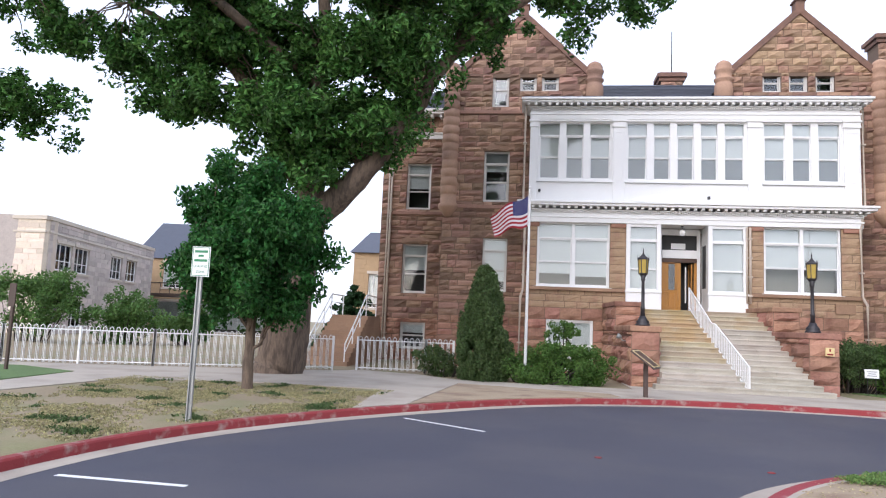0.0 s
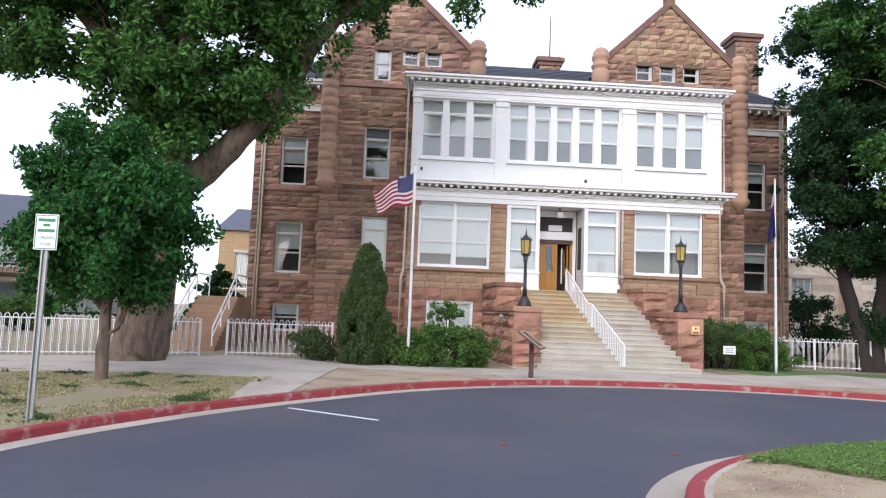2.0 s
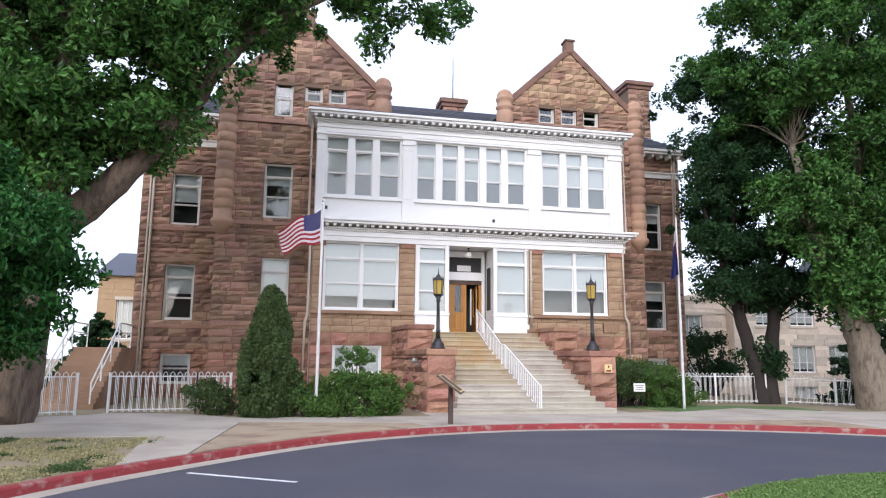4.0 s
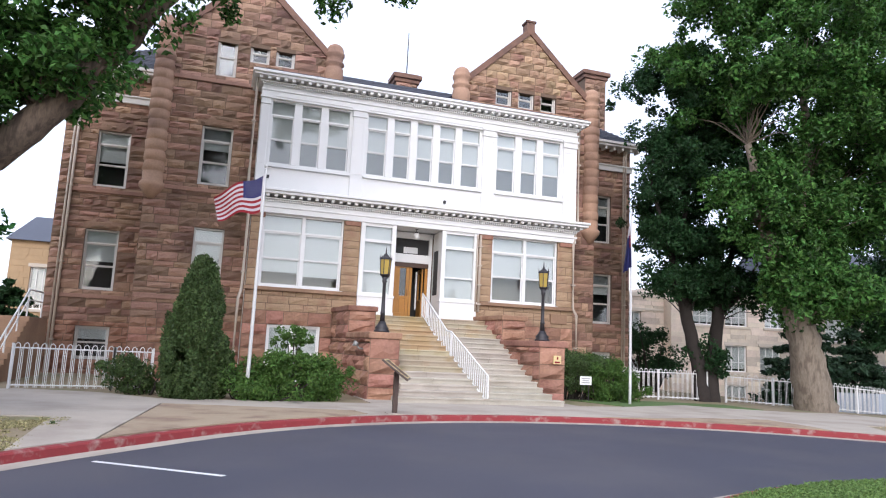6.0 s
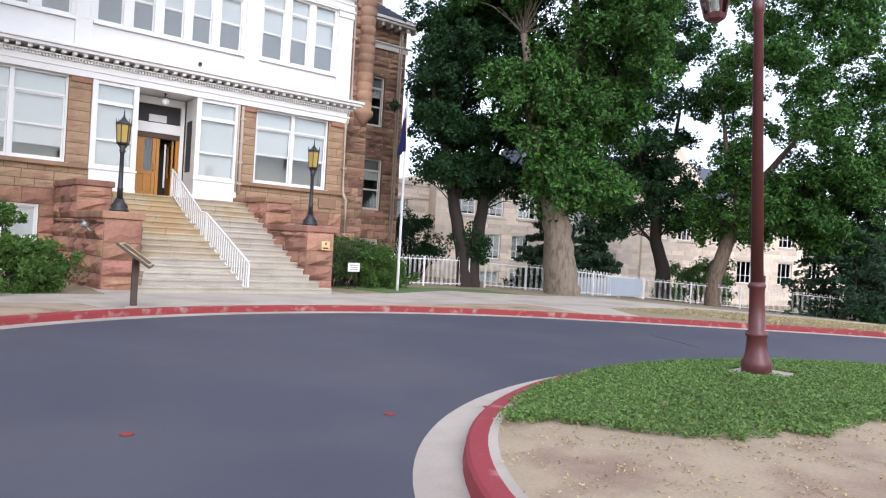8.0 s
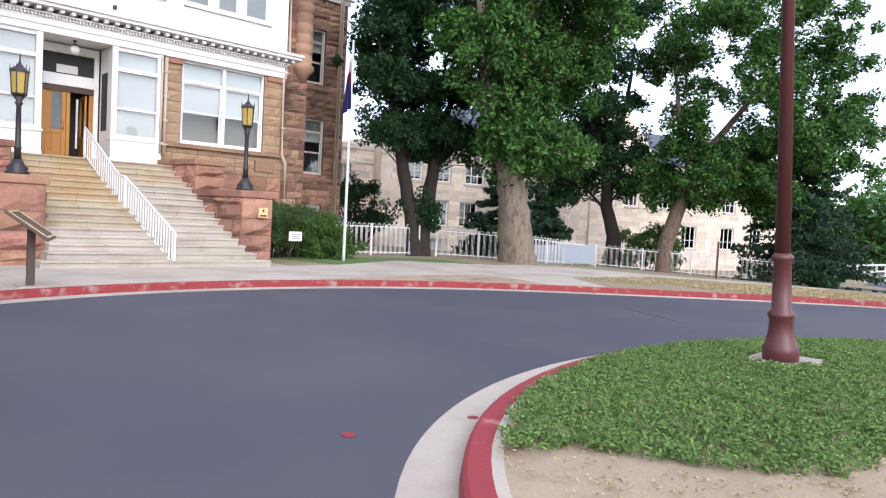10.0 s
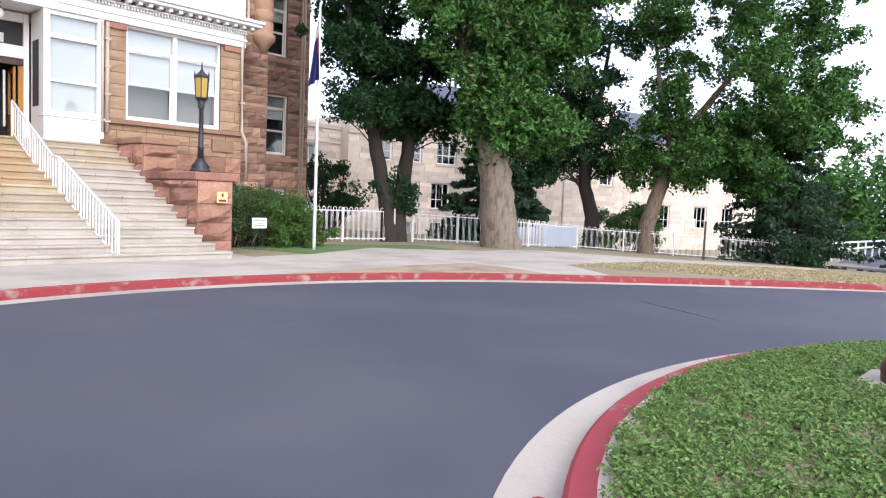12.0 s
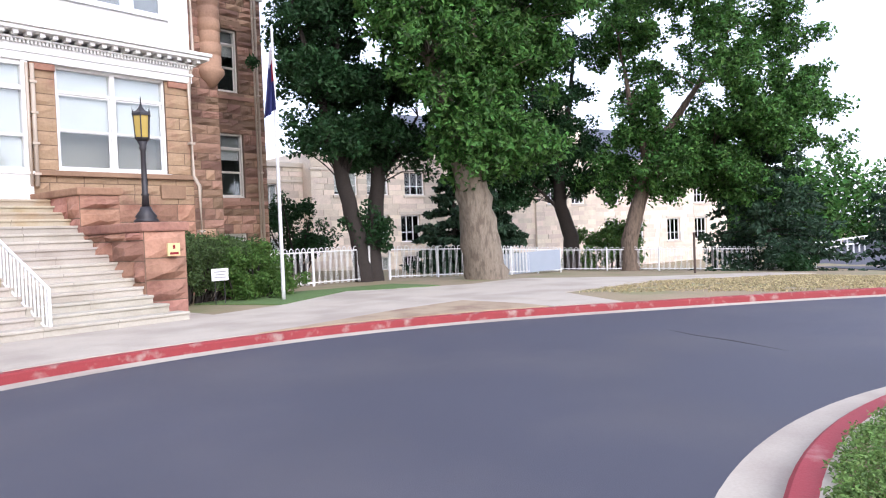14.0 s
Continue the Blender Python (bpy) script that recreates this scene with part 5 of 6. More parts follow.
shrub("shrub", [(32.5, -9.8, -0.6, 1.6, 1.0, 0.4, 1)], 50, 0.3, 60, 0.16, LEAFDARK, "low dark shrub at the roadside")
# far woods
c, r = [], []
for a, b, n, dist, hi in ((-16, 30, 90, 95, 9), (62, 100, 60, 105, 8), (118, 128, 14, 80, 7), (128, 250, 90, 140, 7), (250, 344, 80, 130, 8)):
    for i in range(n):
        t = radians(rng.uniform(a, b))
        d = dist * rng.uniform(0.85, 1.2)
        h = hi * rng.uniform(0.4, 1.0)
        for z in np.arange(0.0, h, 1.6):
            c.append((d * math.cos(t) + rng.uniform(-2, 2), -20 + d * math.sin(t) + rng.uniform(-2, 2), z))
            r.append(rng.uniform(1.5, 2.6))
tagged(leaves("far_trees", c, r, 60, 0.75, LEAF), "distant belt of green trees", "trees", kind="stuff")
conifer(-17.5, 14.0, 0.14, 4.0, 2.4, "grey-green tree beyond the side stairs", 10, LEAFDARK)

# island planting and lawns
pts = []
while len(pts) < 6000:
    x, y = rng.uniform(-3.6, 7.9), rng.uniform(-23.6, -17.6)
    k = island_depth(x, y)
    if k > 0.7 and y > max(-20.0 - 1.6 * (x + 2.2), -21.4 - 0.3 * (x + 1.0)) + 0.45 * noise.noise((x * 0.9, y * 0.9, 0)) and math.hypot(x - 2.1, y + 19.85) > 0.4:
        pts.append((x, y, bed(k) + 0.025 + 0.03 * rng.random()))
tagged(leaves("ground_cover", pts, [(0.09, 0.09, 0.035)] * len(pts), 27, 0.032, COVER, up=0.7), "low spreading green ground cover on the island", "plants", kind="stuff")
pts = []
while len(pts) < 2200:
    x, y = rng.uniform(-4.6, 7.0), rng.uniform(-26.5, -18.5)
    k = island_depth(x, y)
    if k > 0.7:
        pts.append((x, y, bed(k) + 0.012))
tagged(leaves("straw_litter", pts, [(0.14, 0.14, 0.008)] * len(pts), 9, 0.026, STRAW, up=1.5), "dry straw litter on the bare soil", "grass", kind="stuff")
def outside_kerb(x, y):
    """How far a point lies outside the drive's kerb."""
    return math.hypot(x - CENTRE[0], y - CENTRE[1]) - rim(math.degrees(math.atan2(y - CENTRE[1], x - CENTRE[0])))


pts, weeds = [], []
while len(pts) < 2600:
    x, y = rng.uniform(-17.0, -9.7), rng.uniform(-20.5, -11.2)
    if outside_kerb(x, y) > 0.3 and (x > -16.6 or y > -13) and noise.noise((x * 0.7, y * 0.7, 3)) > rng.uniform(-0.3, 0.25):
        (weeds if noise.noise((x * 1.3, y * 1.3, 8)) > 0.3 else pts).append((x, y, 0.15))
tagged(leaves("grass", pts, [(0.12, 0.12, 0.02)] * len(pts), 12, 0.045, GRASS, up=-0.1), "sparse dry grass tufts in the bare lawn", "grass", kind="stuff")
tagged(leaves("weeds", weeds, [(0.12, 0.12, 0.04)] * len(weeds), 14, 0.05, CEDAR, up=0.0), "small green weeds in the dry lawn", "weeds", kind="stuff")
pts = []
while len(pts) < 2400:
    x, y = rng.uniform(9.4, 24), rng.uniform(-19, -10.6)
    if outside_kerb(x, y) > 0.3 and y < -10.45 - 0.11 * (x - 10.6) and y > -10.4 - 2.5 * (x - 10.6):
        pts.append((x, y, height(x) + 0.01))
tagged(leaves("grass", pts, [(0.2, 0.2, 0.012)] * len(pts), 9, 0.06, STRAW, up=0.3), "thin straw-coloured grass beside the kerb", "grass", kind="stuff")


# ---- fences ----
def fence(points, h, label, gap=0.21, gates=()):
    f = thing("fence", (*points[0], height(points[0][0])), label, "fence", "white fences")
    top = h - 0.14
    for (x0, y0), (x1, y1) in zip(points, points[1:]):
        a, b = Vector((x0, y0, height(x0))), Vector((x1, y1, height(x1)))
        length = (b - a).length
        n = max(1, round(length / 2.4))
        for i in range(n + 1):
            p = a.lerp(b, i / n)
            part("post", boxes((p.x - 0.03, p.x + 0.03, p.y - 0.03, p.y + 0.03, p.z - 0.05, p.z + h - 0.02), bevel=0.006), WHITEMETAL, f)
        for z in (0.12, top):
            part("rail", tube(bmesh.new(), a + Vector((0, 0, z)), b + Vector((0, 0, z)), 0.02, seg=6), WHITEMETAL, f)
        m = round(length / gap)
        d = (b - a) / m
        for i in range(m):
            p, q = a + d * (i + 0.2), a + d * (i + 0.8)
            c, s = (p + q) / 2, (q - p) / 2
            pts = [p + Vector((0, 0, 0.05)), p + Vector((0, 0, h - 0.1))] + [c - s * math.cos(t) + Vector((0, 0, h - 0.1 + 0.1 * math.sin(t))) for t in (0.6, 1.57, 2.54)] + [q + Vector((0, 0, h - 0.1)), q + Vector((0, 0, 0.05))]
            part("hoop", tubes(pts, 0.012, 5), WHITEMETAL, f)
            e = a + d * (i + 1.0)
            part("picket", tube(bmesh.new(), e + Vector((0, 0, 0.05)), e + Vector((0, 0, top)), 0.012, seg=5), WHITEMETAL, f)
    return f


fence([(-13.16, -5.25), (-18.5, -7.75), (-22.8, -9.2), (-33, -12.6)], 1.25, "white hoop-topped metal fence along the pavement")
fence([(-12.45, -4.6), (-10.0, -4.2), (-9.0, -4.0)], 1.25, "short white hoop-topped metal fence by the building")
fence([(8.0, -0.9), (12.1, -1.75)], 1.25, "white hoop-topped metal fence beside the building")
fence([(12.9, -1.9), (17.0, -2.7), (24.4, -1.6)], 1.2, "white hoop-topped metal fence behind the trees", 0.3)
fence([(27.5, 0.6), (31.4, -6.2), (37.0, -9.6)], 1.25, "white hoop-topped metal fence by the road", 0.3)
for x0, y0, x1, y1 in ((18.6, -2.0, 23.6, -1.1),):
    tagged(part("fence_screen", boxes((x0, x1, 0.0, 0.02, height(22) + 0.1, height(22) + 1.0)), BLUEGREY), "blue-grey screening panel behind the fence", "screen").matrix_world = Matrix.Translation((0, -2.1, 0))

# ---- side stair ----
s = thing("side_stair", (-14.5, 0.5, 0.14), "brown stone side stair with white railing", "steps", kind="structure")
for i in range(12):
    part("step", boxes((-14.95 + i * 0.02 - 0.25, -13.35, -2.6 + i * 0.28, 3.0, 0.14 + i * 0.17, 0.14 + (i + 1) * 0.17), bevel=0.01), SMOOTHSTONE, s)
for x in (-15.1, -13.5):
    part("handrail", tubes([(x, -2.5, 1.0), (x, 0.7, 3.1), (x, 2.6, 3.1)], 0.03), WHITEMETAL, s)
    part("mid_rail", tubes([(x, -2.5, 0.65), (x, 0.7, 2.75), (x, 2.6, 2.75)], 0.02), WHITEMETAL, s)
    for y, z0, z1 in ((-2.5, 0.2, 1.0), (-1.4, 1.0, 1.72), (-0.3, 1.6, 2.44), (0.7, 2.18, 3.1), (2.6, 2.18, 3.1)):
        part("post", tube(bmesh.new(), (x, y, z0), (x, y, z1), 0.025), WHITEMETAL, s)


# ---- other buildings ----
def far_house(label, ox, oy, angle, length, depth, z0, z1, mat, windows, trim=TRIMSTONE, gable=0.0, roof_mat=SLATE, bars=2, parapet=True):
    """A building whose front runs along its own x axis from (ox, oy); windows: (x0, x1, z0, z1)."""
    m = Matrix.Translation((ox, oy, 0)) @ Matrix.Rotation(radians(angle), 4, "Z")
    h = thing("building", (0, 0, 0), label, "building")

    def put(name, bm, material_, parent, note=""):
        bmesh.ops.transform(bm, matrix=m, verts=bm.verts[:])
        return part(name, bm, material_, parent, note)
    bm = bmesh.new()
    for a, b, c, d in wall_cells(0, length, z0, z1, windows):
        box(bm, a, b, 0, 0.4, c, d)
    box(bm, 0, length, depth - 0.4, depth, z0, z1), box(bm, 0, 0.4, 0.4, depth - 0.4, z0, z1), box(bm, length - 0.4, length, 0.4, depth - 0.4, z0, z1)
    front = put("wall", bm, mat, h)
    bm = bmesh.new()
    for r in stone_rows(0, length, z0, z1 - 0.3, windows, course=(0.3, 0.45), length=(0.6, 1.6)):
        box(bm, r[0] + 0.01, r[1] - 0.01, -0.03 - 0.02 * rng.random(), 0.02, r[2] + 0.01, r[3] - 0.01)
    tagged(put("stones", bm, mat, front), kind="stuff")
    if parapet:
        put("parapet", boxes((-0.1, length + 0.1, -0.12, 0.45, z1 - 0.3, z1), (-0.06, length + 0.06, -0.09, 0.1, z1 - 1.2, z1 - 1.05), bevel=0.03), trim, h)
    for a, b, c, d in windows:
        w = put("window", boxes((a, a + 0.08, 0.1, 0.2, c, d), (b - 0.08, b, 0.1, 0.2, c, d), (a, b, 0.1, 0.2, d - 0.08, d), (a, b, 0.1, 0.2, c, c + 0.08), *[(a + (b - a) * (k + 1) / (bars + 1) - 0.025, a + (b - a) * (k + 1) / (bars + 1) + 0.025, 0.11, 0.18, c, d) for k in range(bars)], (a, b, 0.11, 0.18, c + (d - c) * 0.35, c + (d - c) * 0.35 + 0.05)), WHITE, h)
        put("lintel", boxes((a - 0.12, b + 0.12, -0.08, 0.02, d, d + 0.22), bevel=0.01), trim, w)
        put("sill", boxes((a - 0.12, b + 0.12, -0.12, 0.02, c - 0.16, c), bevel=0.01), trim, w)
        ob = put("pane", boxes((a, b, 0.15, 0.156, c, d)), GLASS, w)
        ob.visible_shadow = False
        # white sheet added close behind the pane to brighten the window
        put("blind", boxes((a, b, 0.2, 0.22, c + (d - c) * 0.12, d)), BLIND, w)
        # backing sheet with the darkness of the inside put into its colour
        put("room", boxes((a - 0.1, b + 0.1, 0.8, 0.85, c - 0.1, d + 0.1)), ROOMSHADE, w)
    bm = bmesh.new()
    if gable:
        v = [bm.verts.new(p) for p in ((-0.3, -0.3, z1), (length + 0.3, -0.3, z1), (length + 0.3, depth + 0.3, z1), (-0.3, depth + 0.3, z1), (-0.3, depth / 2, z1 + gable), (length + 0.3, depth / 2, z1 + gable))]
        bm.faces.new((v[0], v[1], v[5], v[4])), bm.faces.new((v[2], v[3], v[4], v[5])), bm.faces.new((v[0], v[4], v[3])), bm.faces.new((v[1], v[2], v[5]))
        bm.faces.new((v[0], v[3], v[2], v[1]))
    else:
        box(bm, 0.2, length - 0.2, 0.2, depth - 0.2, z1 - 0.5, z1 - 0.4)
    put("roof", bm, roof_mat, h)
    return h


def rows_of(xs, width, z0, z1):
    return [(x, x + width, z0, z1) for x in xs]


# west building: a front towards the drive and a long side coloured greyer and darker
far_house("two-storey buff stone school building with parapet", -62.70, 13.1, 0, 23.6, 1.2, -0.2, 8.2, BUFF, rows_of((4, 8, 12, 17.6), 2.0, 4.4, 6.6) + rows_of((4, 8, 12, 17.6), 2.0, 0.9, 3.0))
far_house("long stone side of the school building, greyer and darker than the front", -39.05, 13.5, 101.5, 20.2, 8, -0.2, 8.2, GREYSTONE, rows_of((1.1, 3.9, 10.4, 13.7), 2.4, 4.6, 6.5) + rows_of((3.9, 10.4), 2.2, 0.6, 2.4))
far_house("buff building with slate gable roof and balcony", -47.2, 37, 8, 16, 14, -0.2, 7.6, TANBRICK, rows_of((3, 7, 11), 2.6, 4.6, 7.2) + [(2, 14, 0.2, 3.2)], gable=4.6, parapet=False, bars=3)
b = thing("balcony", (-42, 34, 3.8), "dark steel balcony with mesh railing", "balcony", kind="structure")
part("deck", boxes((-47.5, -31, 34.0, 37.0, 3.6, 3.9)), BRONZE, b)
part("railing", boxes((-47.5, -31, 34.0, 34.05, 4.85, 4.95), *[(-47.5 + k, -47.45 + k, 34.0, 34.05, 3.9, 4.9) for k in range(17)]), BRONZE, b)
for x in (-47, -39, -31.5):
    part("column", boxes((x, x + 0.3, 34.1, 34.4, 0.1, 3.6)), BRONZE, b)
far_house("tan brick building behind the wing", -19.9, 22, 0, 5.5, 12, -0.2, 7.2, TANBRICK, rows_of((1.2, 3.4), 1.1, 3.0, 5.6), gable=2.4, parapet=False)
# east building in several blocks
far_house("low pink-buff stone hall with parapet", 12.5, 15, 0, 9.5, 12, -1.5, 6.3, PINKSTONE, rows_of((1.0, 3.2, 6.2), 1.4, 3.4, 5.0) + rows_of((6.2,), 1.4, -0.2, 1.8))
far_house("projecting pink-buff stone bay with parapet", 21.8, 14, -8, 9.8, 12, -1.5, 7.0, PINKSTONE, rows_of((1.6, 4.0, 7.0), 1.7, 4.3, 6.0) + rows_of((4.0, 6.6), 1.6, 1.2, 3.0) + rows_of((4.0, 6.6), 1.6, -1.0, 0.3))
far_house("long pale stone range with slate roof", 31.6, 13, -14, 34, 12, -2.0, 7.4, BUFF, rows_of((2, 5, 9.5, 12.5, 17, 20, 25, 29), 1.8, 3.6, 5.6) + rows_of((2, 5, 9.5, 12.5, 17, 20, 25, 29), 1.8, 0.2, 2.2), gable=3.6, parapet=False)
g = far_house("pale stone cross gable", 40.5, 10.6, -14, 6.5, 6, -2.0, 8.4, BUFF, rows_of((1.2, 3.8), 1.5, 3.6, 5.6), parapet=False)
m = Matrix.Translation((40.5, 10.6, 0)) @ Matrix.Rotation(radians(-14), 4, "Z")
bm = bmesh.new()
v = [bm.verts.new(m @ Vector(p)) for p in ((0, 0, 8.4), (6.5, 0, 8.4), (3.25, 0, 11.6), (0, 6, 8.4), (6.5, 6, 8.4), (3.25, 6, 11.6))]
bm.faces.new((v[0], v[1], v[2])), bm.faces.new((v[0], v[2], v[5], v[3])), bm.faces.new((v[1], v[4], v[5], v[2])), bm.faces.new((v[3], v[5], v[4]))
part("gable", bm, BUFF, g)

# ---- poles, signs, lamps ----
f = thing("flagpole", (-6.4, -7.1, 0.14), "slim grey flagpole with a red, white and blue striped flag", "flagpole", "flagpoles")
part("pole", lathe(-6.4, -7.1, [(0.05, 0.1), (0.05, 0.4), (0.045, 3), (0.03, 6.3), (0.02, 6.4)], 10), POLE, f)
bm = bmesh.new()
bmesh.ops.create_uvsphere(bm, u_segments=10, v_segments=8, radius=0.05, matrix=Matrix.Translation((-6.4, -7.1, 6.43)))
part("finial", bm, POLE, f)


def cloth(u, v):
    """A point of the hanging flag: u from hoist to fly, v from top to bottom."""
    drop = 0.5 * u + 0.2 * u * u
    fold = 0.11 * math.sin(7 * u + 2.2 * v) * u
    return Vector((-6.44 - 1.22 * u + 0.16 * v * u, -7.1 + fold + 0.1 * u, 6.17 - drop - v * (1.02 - 0.36 * u) - 0.05 * math.sin(9 * u)))


def cloth_piece(u0, u1, v0, v1, lift=0.0, nu=24, nv=2):
    bm = bmesh.new()
    g = [[bm.verts.new(cloth(u0 + (u1 - u0) * i / nu, v0 + (v1 - v0) * j / nv) + Vector((0, -lift, 0))) for i in range(nu + 1)] for j in range(nv + 1)]
    for j in range(nv):
        for i in range(nu):
            bm.faces.new((g[j][i], g[j][i + 1], g[j + 1][i + 1], g[j + 1][i])).smooth = True
    return bm


flag = part("flag", cloth_piece(0, 0.02, 0, 1), FLAGWHITE, f, "striped cloth flag drooping from the pole")
for k in range(13):
    part("stripe", cloth_piece(0.42 if k < 7 else 0.02, 1, k / 13, (k + 1) / 13), FLAGRED if k % 2 == 0 else FLAGWHITE, flag)
part("canton", cloth_piece(0.02, 0.42, 0, 7 / 13, nv=6), FLAGBLUE, flag, "dark blue canton")
bm = bmesh.new()
for j in range(9):
    for i in range(6 if j % 2 == 0 else 5):
        p = cloth(0.05 + 0.062 * (i + (0 if j % 2 == 0 else 0.5)), (j + 0.8) * 7 / 13 / 10)
        for k in (-1, 1):
            q = [bm.verts.new(p + Vector((0.010 * math.cos(a), -0.006 * k, 0.010 * math.sin(a)))) for a in (0.3, 1.6, 2.8, 4.1, 5.3)]
            bm.faces.new(q)
tagged(part("stars", bm, FLAGWHITE, flag), kind="stuff")
f.location += Vector((0.02, 1.0, 0.02))
f.scale = (1.06, 1.06, 1.035)
f = thing("flagpole", (5.95, -5.7, 0.14), "slim white flagpole with a furled blue and red flag", "flagpole", "flagpoles")
part("pole", lathe(5.95, -5.7, [(0.05, 0.1), (0.05, 0.4), (0.045, 3), (0.03, 6.7), (0.02, 6.8)], 10), POLE, f)


def furled(z0, z1, a0, a1, material_, label):
    bm = bmesh.new()
    n, m = 14, 8
    g = []
    for j in range(m + 1):
        z = z0 + (z1 - z0) * j / m
        k = (6.35 - z) / 1.7
        g.append([bm.verts.new((5.93 - 0.03 - (0.05 + 0.24 * k) * (i / n) * 0.9, -5.7 + (0.03 + 0.09 * k) * math.sin(5.5 * i / n * 2 + z), z - 0.22 * i / n)) for i in range(int(n * a0), int(n * a1) + 1)])
    for a, b in zip(g, g[1:]):
        for i in range(len(a) - 1):
            bm.faces.new((a[i], a[i + 1], b[i + 1], b[i])).smooth = True
    return part("cloth", bm, material_, f, label)


furled(6.3, 5.95, 0, 1, FLAGWHITE, "white end of the furled flag")
furled(5.95, 5.45, 0, 0.5, FLAGRED, "red part of the furled flag")
furled(5.95, 5.45, 0.5, 1, FLAGBLUE, "blue part of the furled flag")
furled(5.45, 4.75, 0, 1, FLAGBLUE, "blue part of the furled flag")

f.location += Vector((0.71, 1.2, 0.02))
f.scale.z = 1.05
s = thing("road_sign", (-11.0, -19.0, 0.14), "white loading zone sign with green lettering on a steel post", "sign")
part("post", boxes((-11.025, -10.975, -19.0, -18.96, 0.0, 2.3), (-11.04, -11.02, -19.03, -18.99, 0.0, 2.25), (-10.98, -10.96, -19.03, -18.99, 0.0, 2.25), bevel=0.004), GALV, s)
bm = boxes((-11.13, -10.85, -19.045, -19.04, 2.2, 2.64))
plate = part("sign_plate", bm, SIGNWHITE, s)
part("border", boxes((-11.12, -10.86, -19.05, -19.046, 2.62, 2.628), (-11.12, -10.86, -19.05, -19.046, 2.212, 2.22), (-11.12, -11.112, -19.05, -19.046, 2.22, 2.62), (-10.868, -10.86, -19.05, -19.046, 2.22, 2.62)), SIGNGREEN, plate)


def text(body, x, y, z, size, mat, parent, turn=0.0):
    cu = bpy.data.curves.new("lettering", "FONT")
    cu.body, cu.size, cu.align_x, cu.extrude = body, size, "CENTER", 0.001
    ob = bpy.data.objects.new("lettering", cu)
    scene.collection.objects.link(ob)
    bpy.context.view_layer.update()
    me = bpy.data.meshes.new_from_object(ob.evaluated_get(bpy.context.evaluated_depsgraph_get()))
    bpy.data.objects.remove(ob)
    me.transform(Matrix.Translation((x, y, z)) @ Matrix.Rotation(radians(turn), 4, "Z") @ Matrix.Rotation(radians(90), 4, "X"))
    me.materials.clear()
    return part("lettering", me, mat, parent)


text("LOADING", -10.99, -19.047, 2.335, 0.048, SIGNGREEN, plate)
text("ZONE", -10.99, -19.047, 2.255, 0.048, SIGNGREEN, plate)
part("text_line", boxes((-11.09, -10.89, -19.05, -19.046, 2.55, 2.585)), SIGNGREEN, plate)
part("text_line", boxes((-11.03, -10.95, -19.05, -19.046, 2.49, 2.52)), SIGNGREEN, plate)
part("text_line", boxes((-11.09, -10.89, -19.05, -19.046, 2.42, 2.455)), SIGNGREEN, plate)
s.location, s.scale = (-11.78, -18.16, 0.14), (1.16, 1.16, 1.16)
s = thing("road_sign", (-20.6, -11.6, 0.14), "brown-backed sign on a wooden post seen edge on", "sign")
part("post", boxes((-20.64, -20.56, -11.64, -11.56, 0.05, 2.1), bevel=0.01), BRONZE, s)
part("sign_plate", boxes((-20.7, -20.5, -11.67, -11.645, 1.9, 2.55), bevel=0.004), BRONZE, s)

p = thing("plaque_stand", (-3.05, -9.45, 0.16), "brown metal stand with a tilted information plaque", "plaque")
part("foot", boxes((-3.25, -2.85, -9.65, -9.25, 0.15, 0.18), bevel=0.01), CONCRETE, p)
part("post", boxes((-3.11, -2.99, -9.5, -9.4, 0.18, 1.15), bevel=0.01), BRONZE, p)
tilt = Matrix.Translation((-3.05, -9.45, 1.21)) @ Matrix.Rotation(radians(72), 4, "Z") @ Matrix.Rotation(radians(36), 4, "X")
tilt = tilt @ Matrix.Scale(1.3, 4)
bm = boxes((-0.42, 0.42, -0.3, 0.3, -0.025, 0.015), bevel=0.01)
bmesh.ops.transform(bm, matrix=tilt, verts=bm.verts[:])
pl = part("plaque", bm, BRONZE, p)
bm = boxes((-0.38, 0.38, -0.26, 0.26, 0.016, 0.02))
bmesh.ops.transform(bm, matrix=tilt, verts=bm.verts[:])
part("face", bm, DARKWOOD, pl, "dark brown plaque face")
bm = boxes((-0.39, 0.39, -0.275, -0.25, 0.018, 0.026), (-0.39, 0.39, 0.25, 0.275, 0.018, 0.026), (-0.4, -0.37, -0.25, 0.25, 0.018, 0.026), (0.37, 0.4, -0.25, 0.25, 0.018, 0.026))
bmesh.ops.transform(bm, matrix=tilt, verts=bm.verts[:])
part("border", bm, YELLOWPLATE, pl, "worn brass border")

s = thing("lawn_sign", (5.2, -5.0, 0.14), "small white notice on two thin legs", "sign")
part("sign_plate", boxes((4.98, 5.44, -4.62, -4.6, 0.68, 0.98), bevel=0.004), SIGNWHITE, s)
for x in (5.08, 5.34):
    part("leg", tube(bmesh.new(), (x, -4.59, 0.05), (x, -4.59, 0.72), 0.012, seg=6), IRON, s)
for z, a in ((0.9, 0.17), (0.83, 0.13), (0.76, 0.16)):
    part("text_line", boxes((5.21 - a, 5.21 + a, -4.624, -4.621, z - 0.015, z + 0.015)), SIGNGREY, s)
s.location += Vector((0.14, 0.9, 0.06))
s = thing("wall_plate", (3.35, -5.35, 1.5), "small yellow notice fixed to the stone pier", "sign")
part("sign_plate", boxes((3.23, 3.5, -5.36, -5.3, 1.45, 1.72), bevel=0.004), YELLOWPLATE, s)
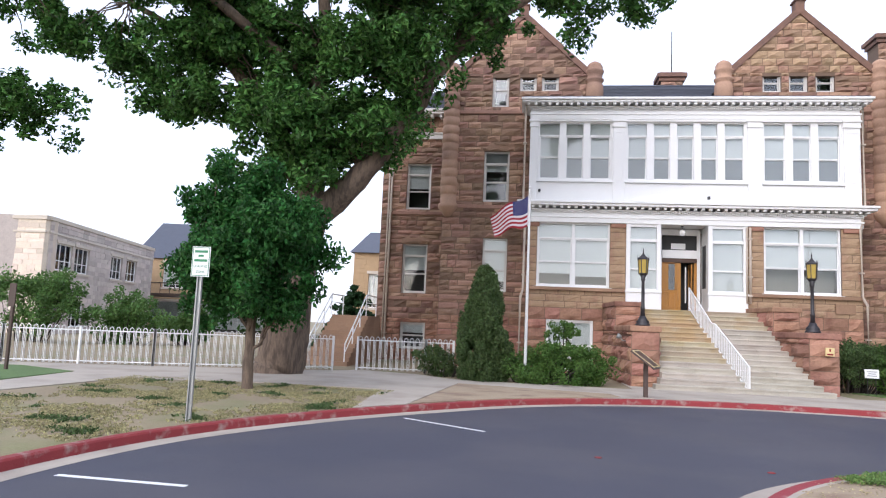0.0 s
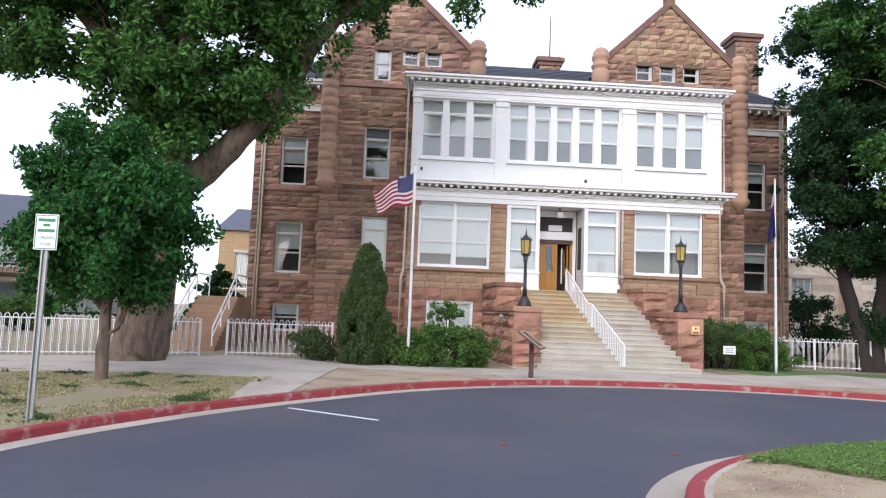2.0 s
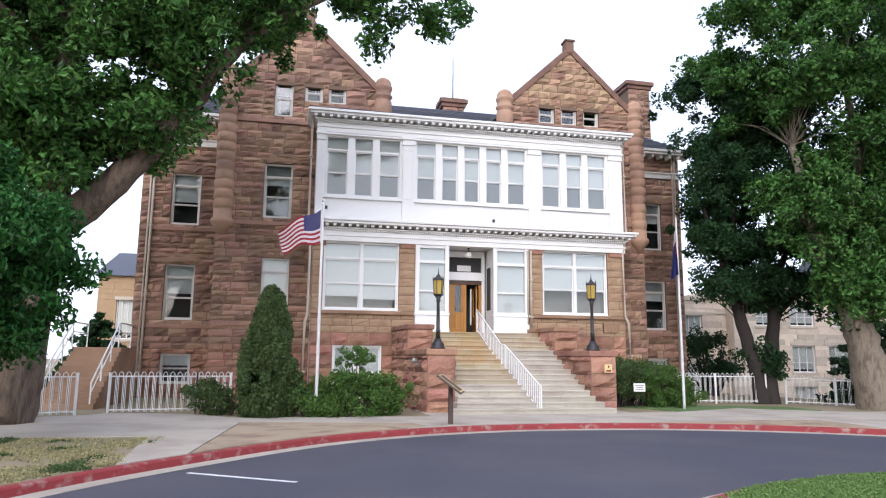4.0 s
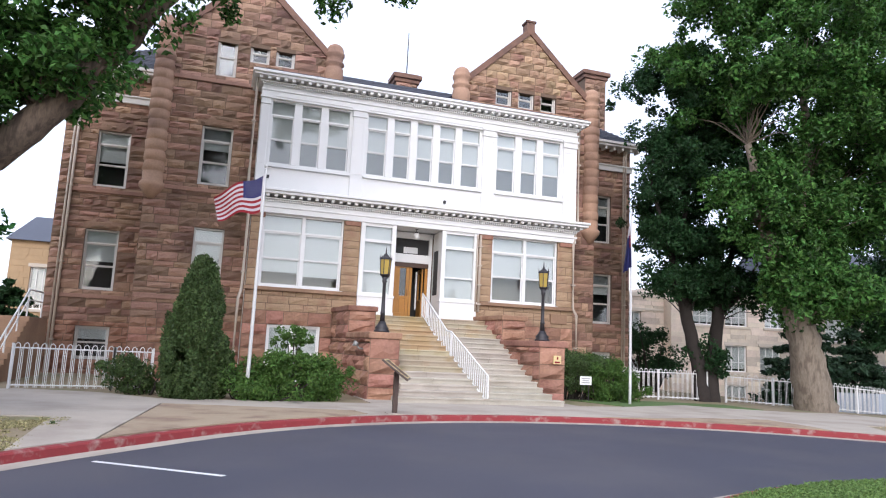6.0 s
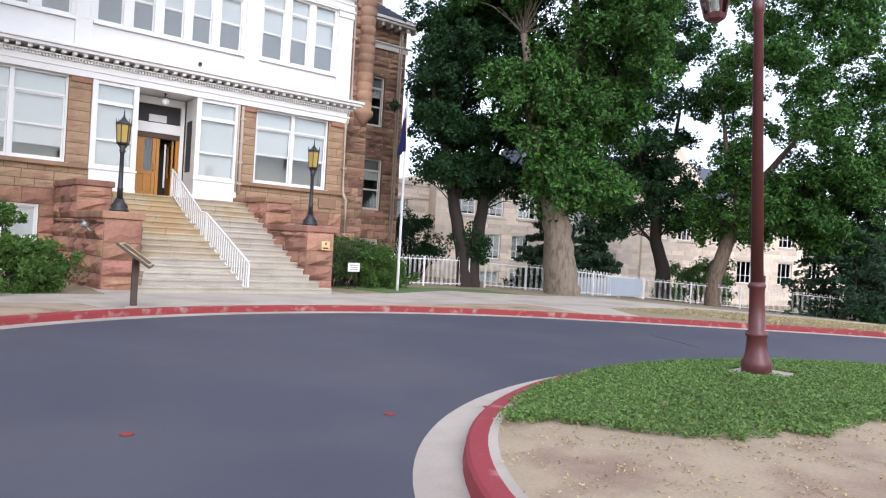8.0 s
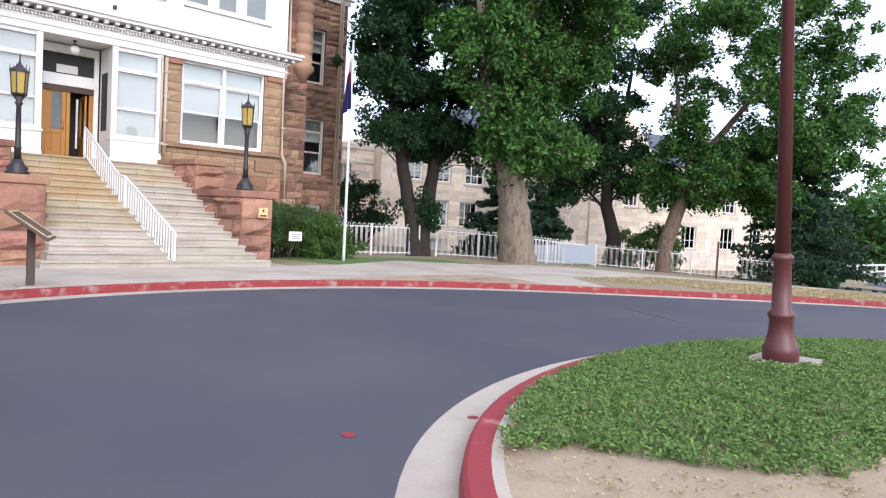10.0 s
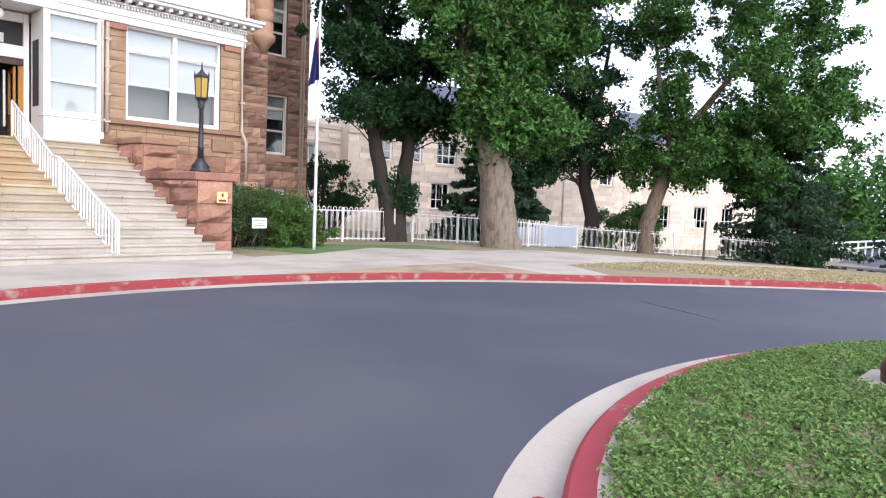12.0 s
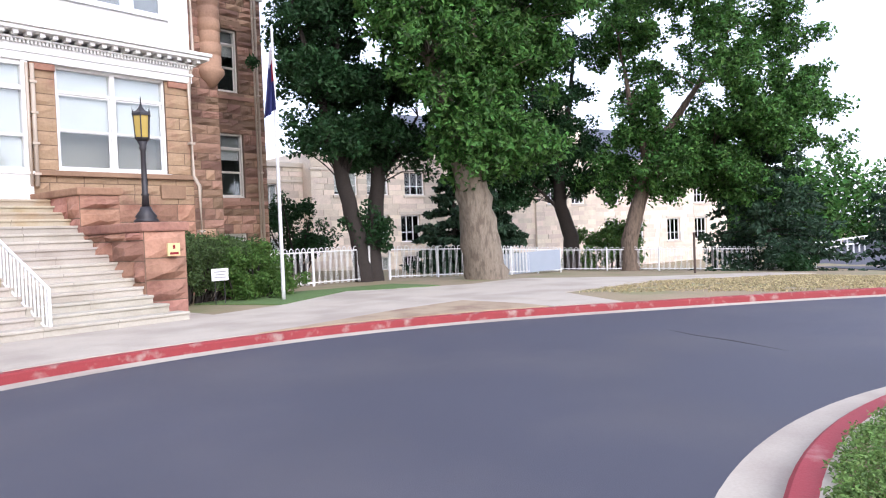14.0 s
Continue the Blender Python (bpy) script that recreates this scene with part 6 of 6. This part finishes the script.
part("text_line", boxes((3.27, 3.46, -5.364, -5.361, 1.48, 1.53)), FLAGRED, s)
part("text_line", boxes((3.34, 3.39, -5.364, -5.361, 1.6, 1.68)), FLAGRED, s)
s = thing("floodlight", (-3.35, -4.6, 1.7), "small grey floodlight on the cheek wall", "lamp")
part("bracket", tubes([(-2.9, -4.7, 1.65), (-3.1, -4.75, 1.65), (-3.15, -4.75, 1.72)], 0.02), GALV, s)
bm = lathe(0, 0, [(0.05, 0), (0.08, 0.08), (0.09, 0.16)], 10)
bmesh.ops.transform(bm, matrix=Matrix.Translation((-3.13, -4.75, 1.76)) @ Matrix.Rotation(radians(-70), 4, "Y"), verts=bm.verts[:])
part("head", bm, GALV, s)
tagged(part("datestone", boxes((5.75, 6.5, -0.035, 0.05, 3.02, 3.42), bevel=0.012), SMOOTHSTONE), "carved pale datestone in the porch wall", "datestone")
for x, z in ((-6.05, 7.75), (0.9, 7.55)):
    tagged(part("wall_fixture", boxes((x - 0.05, x + 0.05, -0.12, 0.0, z, z + 0.12), bevel=0.02), IRON), "small black fixture on the white wall", "fixture")

LX, LY, LZ = 2.0, -19.82, 0.31
l = thing("street_lamp", (LX, LY, LZ), "plum-red iron lamp post with a hanging glass lantern", "lamp")
part("footing", boxes((LX - 0.33, LX + 0.33, LY - 0.3, LY + 0.3, 0.12, LZ + 0.03), bevel=0.02), CONCRETE, l)
part("base", lathe(LX, LY, [(0.165, LZ + 0.029), (0.165, LZ + 0.154), (0.140, LZ + 0.192), (0.116, LZ + 0.289), (0.105, LZ + 0.428), (0.122, LZ + 0.452), (0.122, LZ + 0.482), (0.091, LZ + 0.51), (0.081, LZ + 0.98), (0.098, LZ + 1.0), (0.098, LZ + 1.03), (0.070, LZ + 1.06)], 20), PLUM, l)
part("post", lathe(LX, LY, [(0.070, LZ + 1.05), (0.052, LZ + 4.127), (0.070, LZ + 4.147), (0.070, LZ + 4.224), (0.059, LZ + 4.319), (0.042, LZ + 4.368), (0.035, LZ + 4.992), (0.046, LZ + 5.012), (0.014, LZ + 5.107), (0.007, LZ + 5.204)], 16), PLUM, l)
dx, dy = -0.3, 0.36
part("arm", tubes([(LX, LY, LZ + 4.77), (LX + dx * 0.4, LY + dy * 0.4, LZ + 4.9), (LX + dx * 0.8, LY + dy * 0.8, LZ + 4.83), (LX + dx, LY + dy, LZ + 4.66)], 0.018), PLUM, l)
hx, hy, hz = LX + dx, LY + dy, LZ + 4.06
lan = part("lantern", lathe(hx, hy, [(0.02, hz + 0.62), (0.05, hz + 0.58), (0.07, hz + 0.52), (0.2, hz + 0.42), (0.21, hz + 0.38), (0.19, hz + 0.37)][::-1], 6), PLUM, l)
part("bottom_cup", lathe(hx, hy, [(0.06, hz), (0.11, hz + 0.03), (0.13, hz + 0.08), (0.11, hz + 0.1)], 6), PLUM, lan)
part("glass", lathe(hx, hy, [(0.115, hz + 0.1), (0.18, hz + 0.38)], 6), GLASS, lan, "clear glass panes")
for k in range(6):
    a = 2 * math.pi * k / 6
    part("bar", tube(bmesh.new(), (hx + 0.118 * math.cos(a), hy + 0.118 * math.sin(a), hz + 0.09), (hx + 0.185 * math.cos(a), hy + 0.185 * math.sin(a), hz + 0.39), 0.012, seg=6), PLUM, lan)
part("bulb", lathe(hx, hy, [(0.02, hz + 0.1), (0.045, hz + 0.16), (0.045, hz + 0.26), (0.01, hz + 0.32)], 10), WHITE, lan)

l.scale = (1.12, 1.12, 1.12)
l.rotation_euler = Vector((0, 0, 1)).rotation_difference(Vector((-0.036, 0.034, 1)).normalized()).to_euler()  # the old post leans
s = thing("road_sign", (25.6, -7.6, -0.5), "dark post with a small white sign behind the lawn", "sign")
part("post", tube(bmesh.new(), (25.6, -7.6, -0.7), (25.6, -7.6, 1.3), 0.05), BRONZE, s)
part("sign_plate", boxes((24.5, 24.75, -7.5, -7.47, 1.0, 1.4), bevel=0.004), SIGNWHITE, s)
w = thing("guard_rail", (52, -8, -1.4), "low white railing beside the far road", "railing")
for z in (-0.7, -0.2):
    part("rail", boxes((44, 70, -6.1, -6.0, z, z + 0.12)), WHITEMETAL, w)
for k in range(12):
    part("post", boxes((44 + k * 2.3, 44.15 + k * 2.3, -6.0, -5.9, -1.5, -0.1)), WHITEMETAL, w)
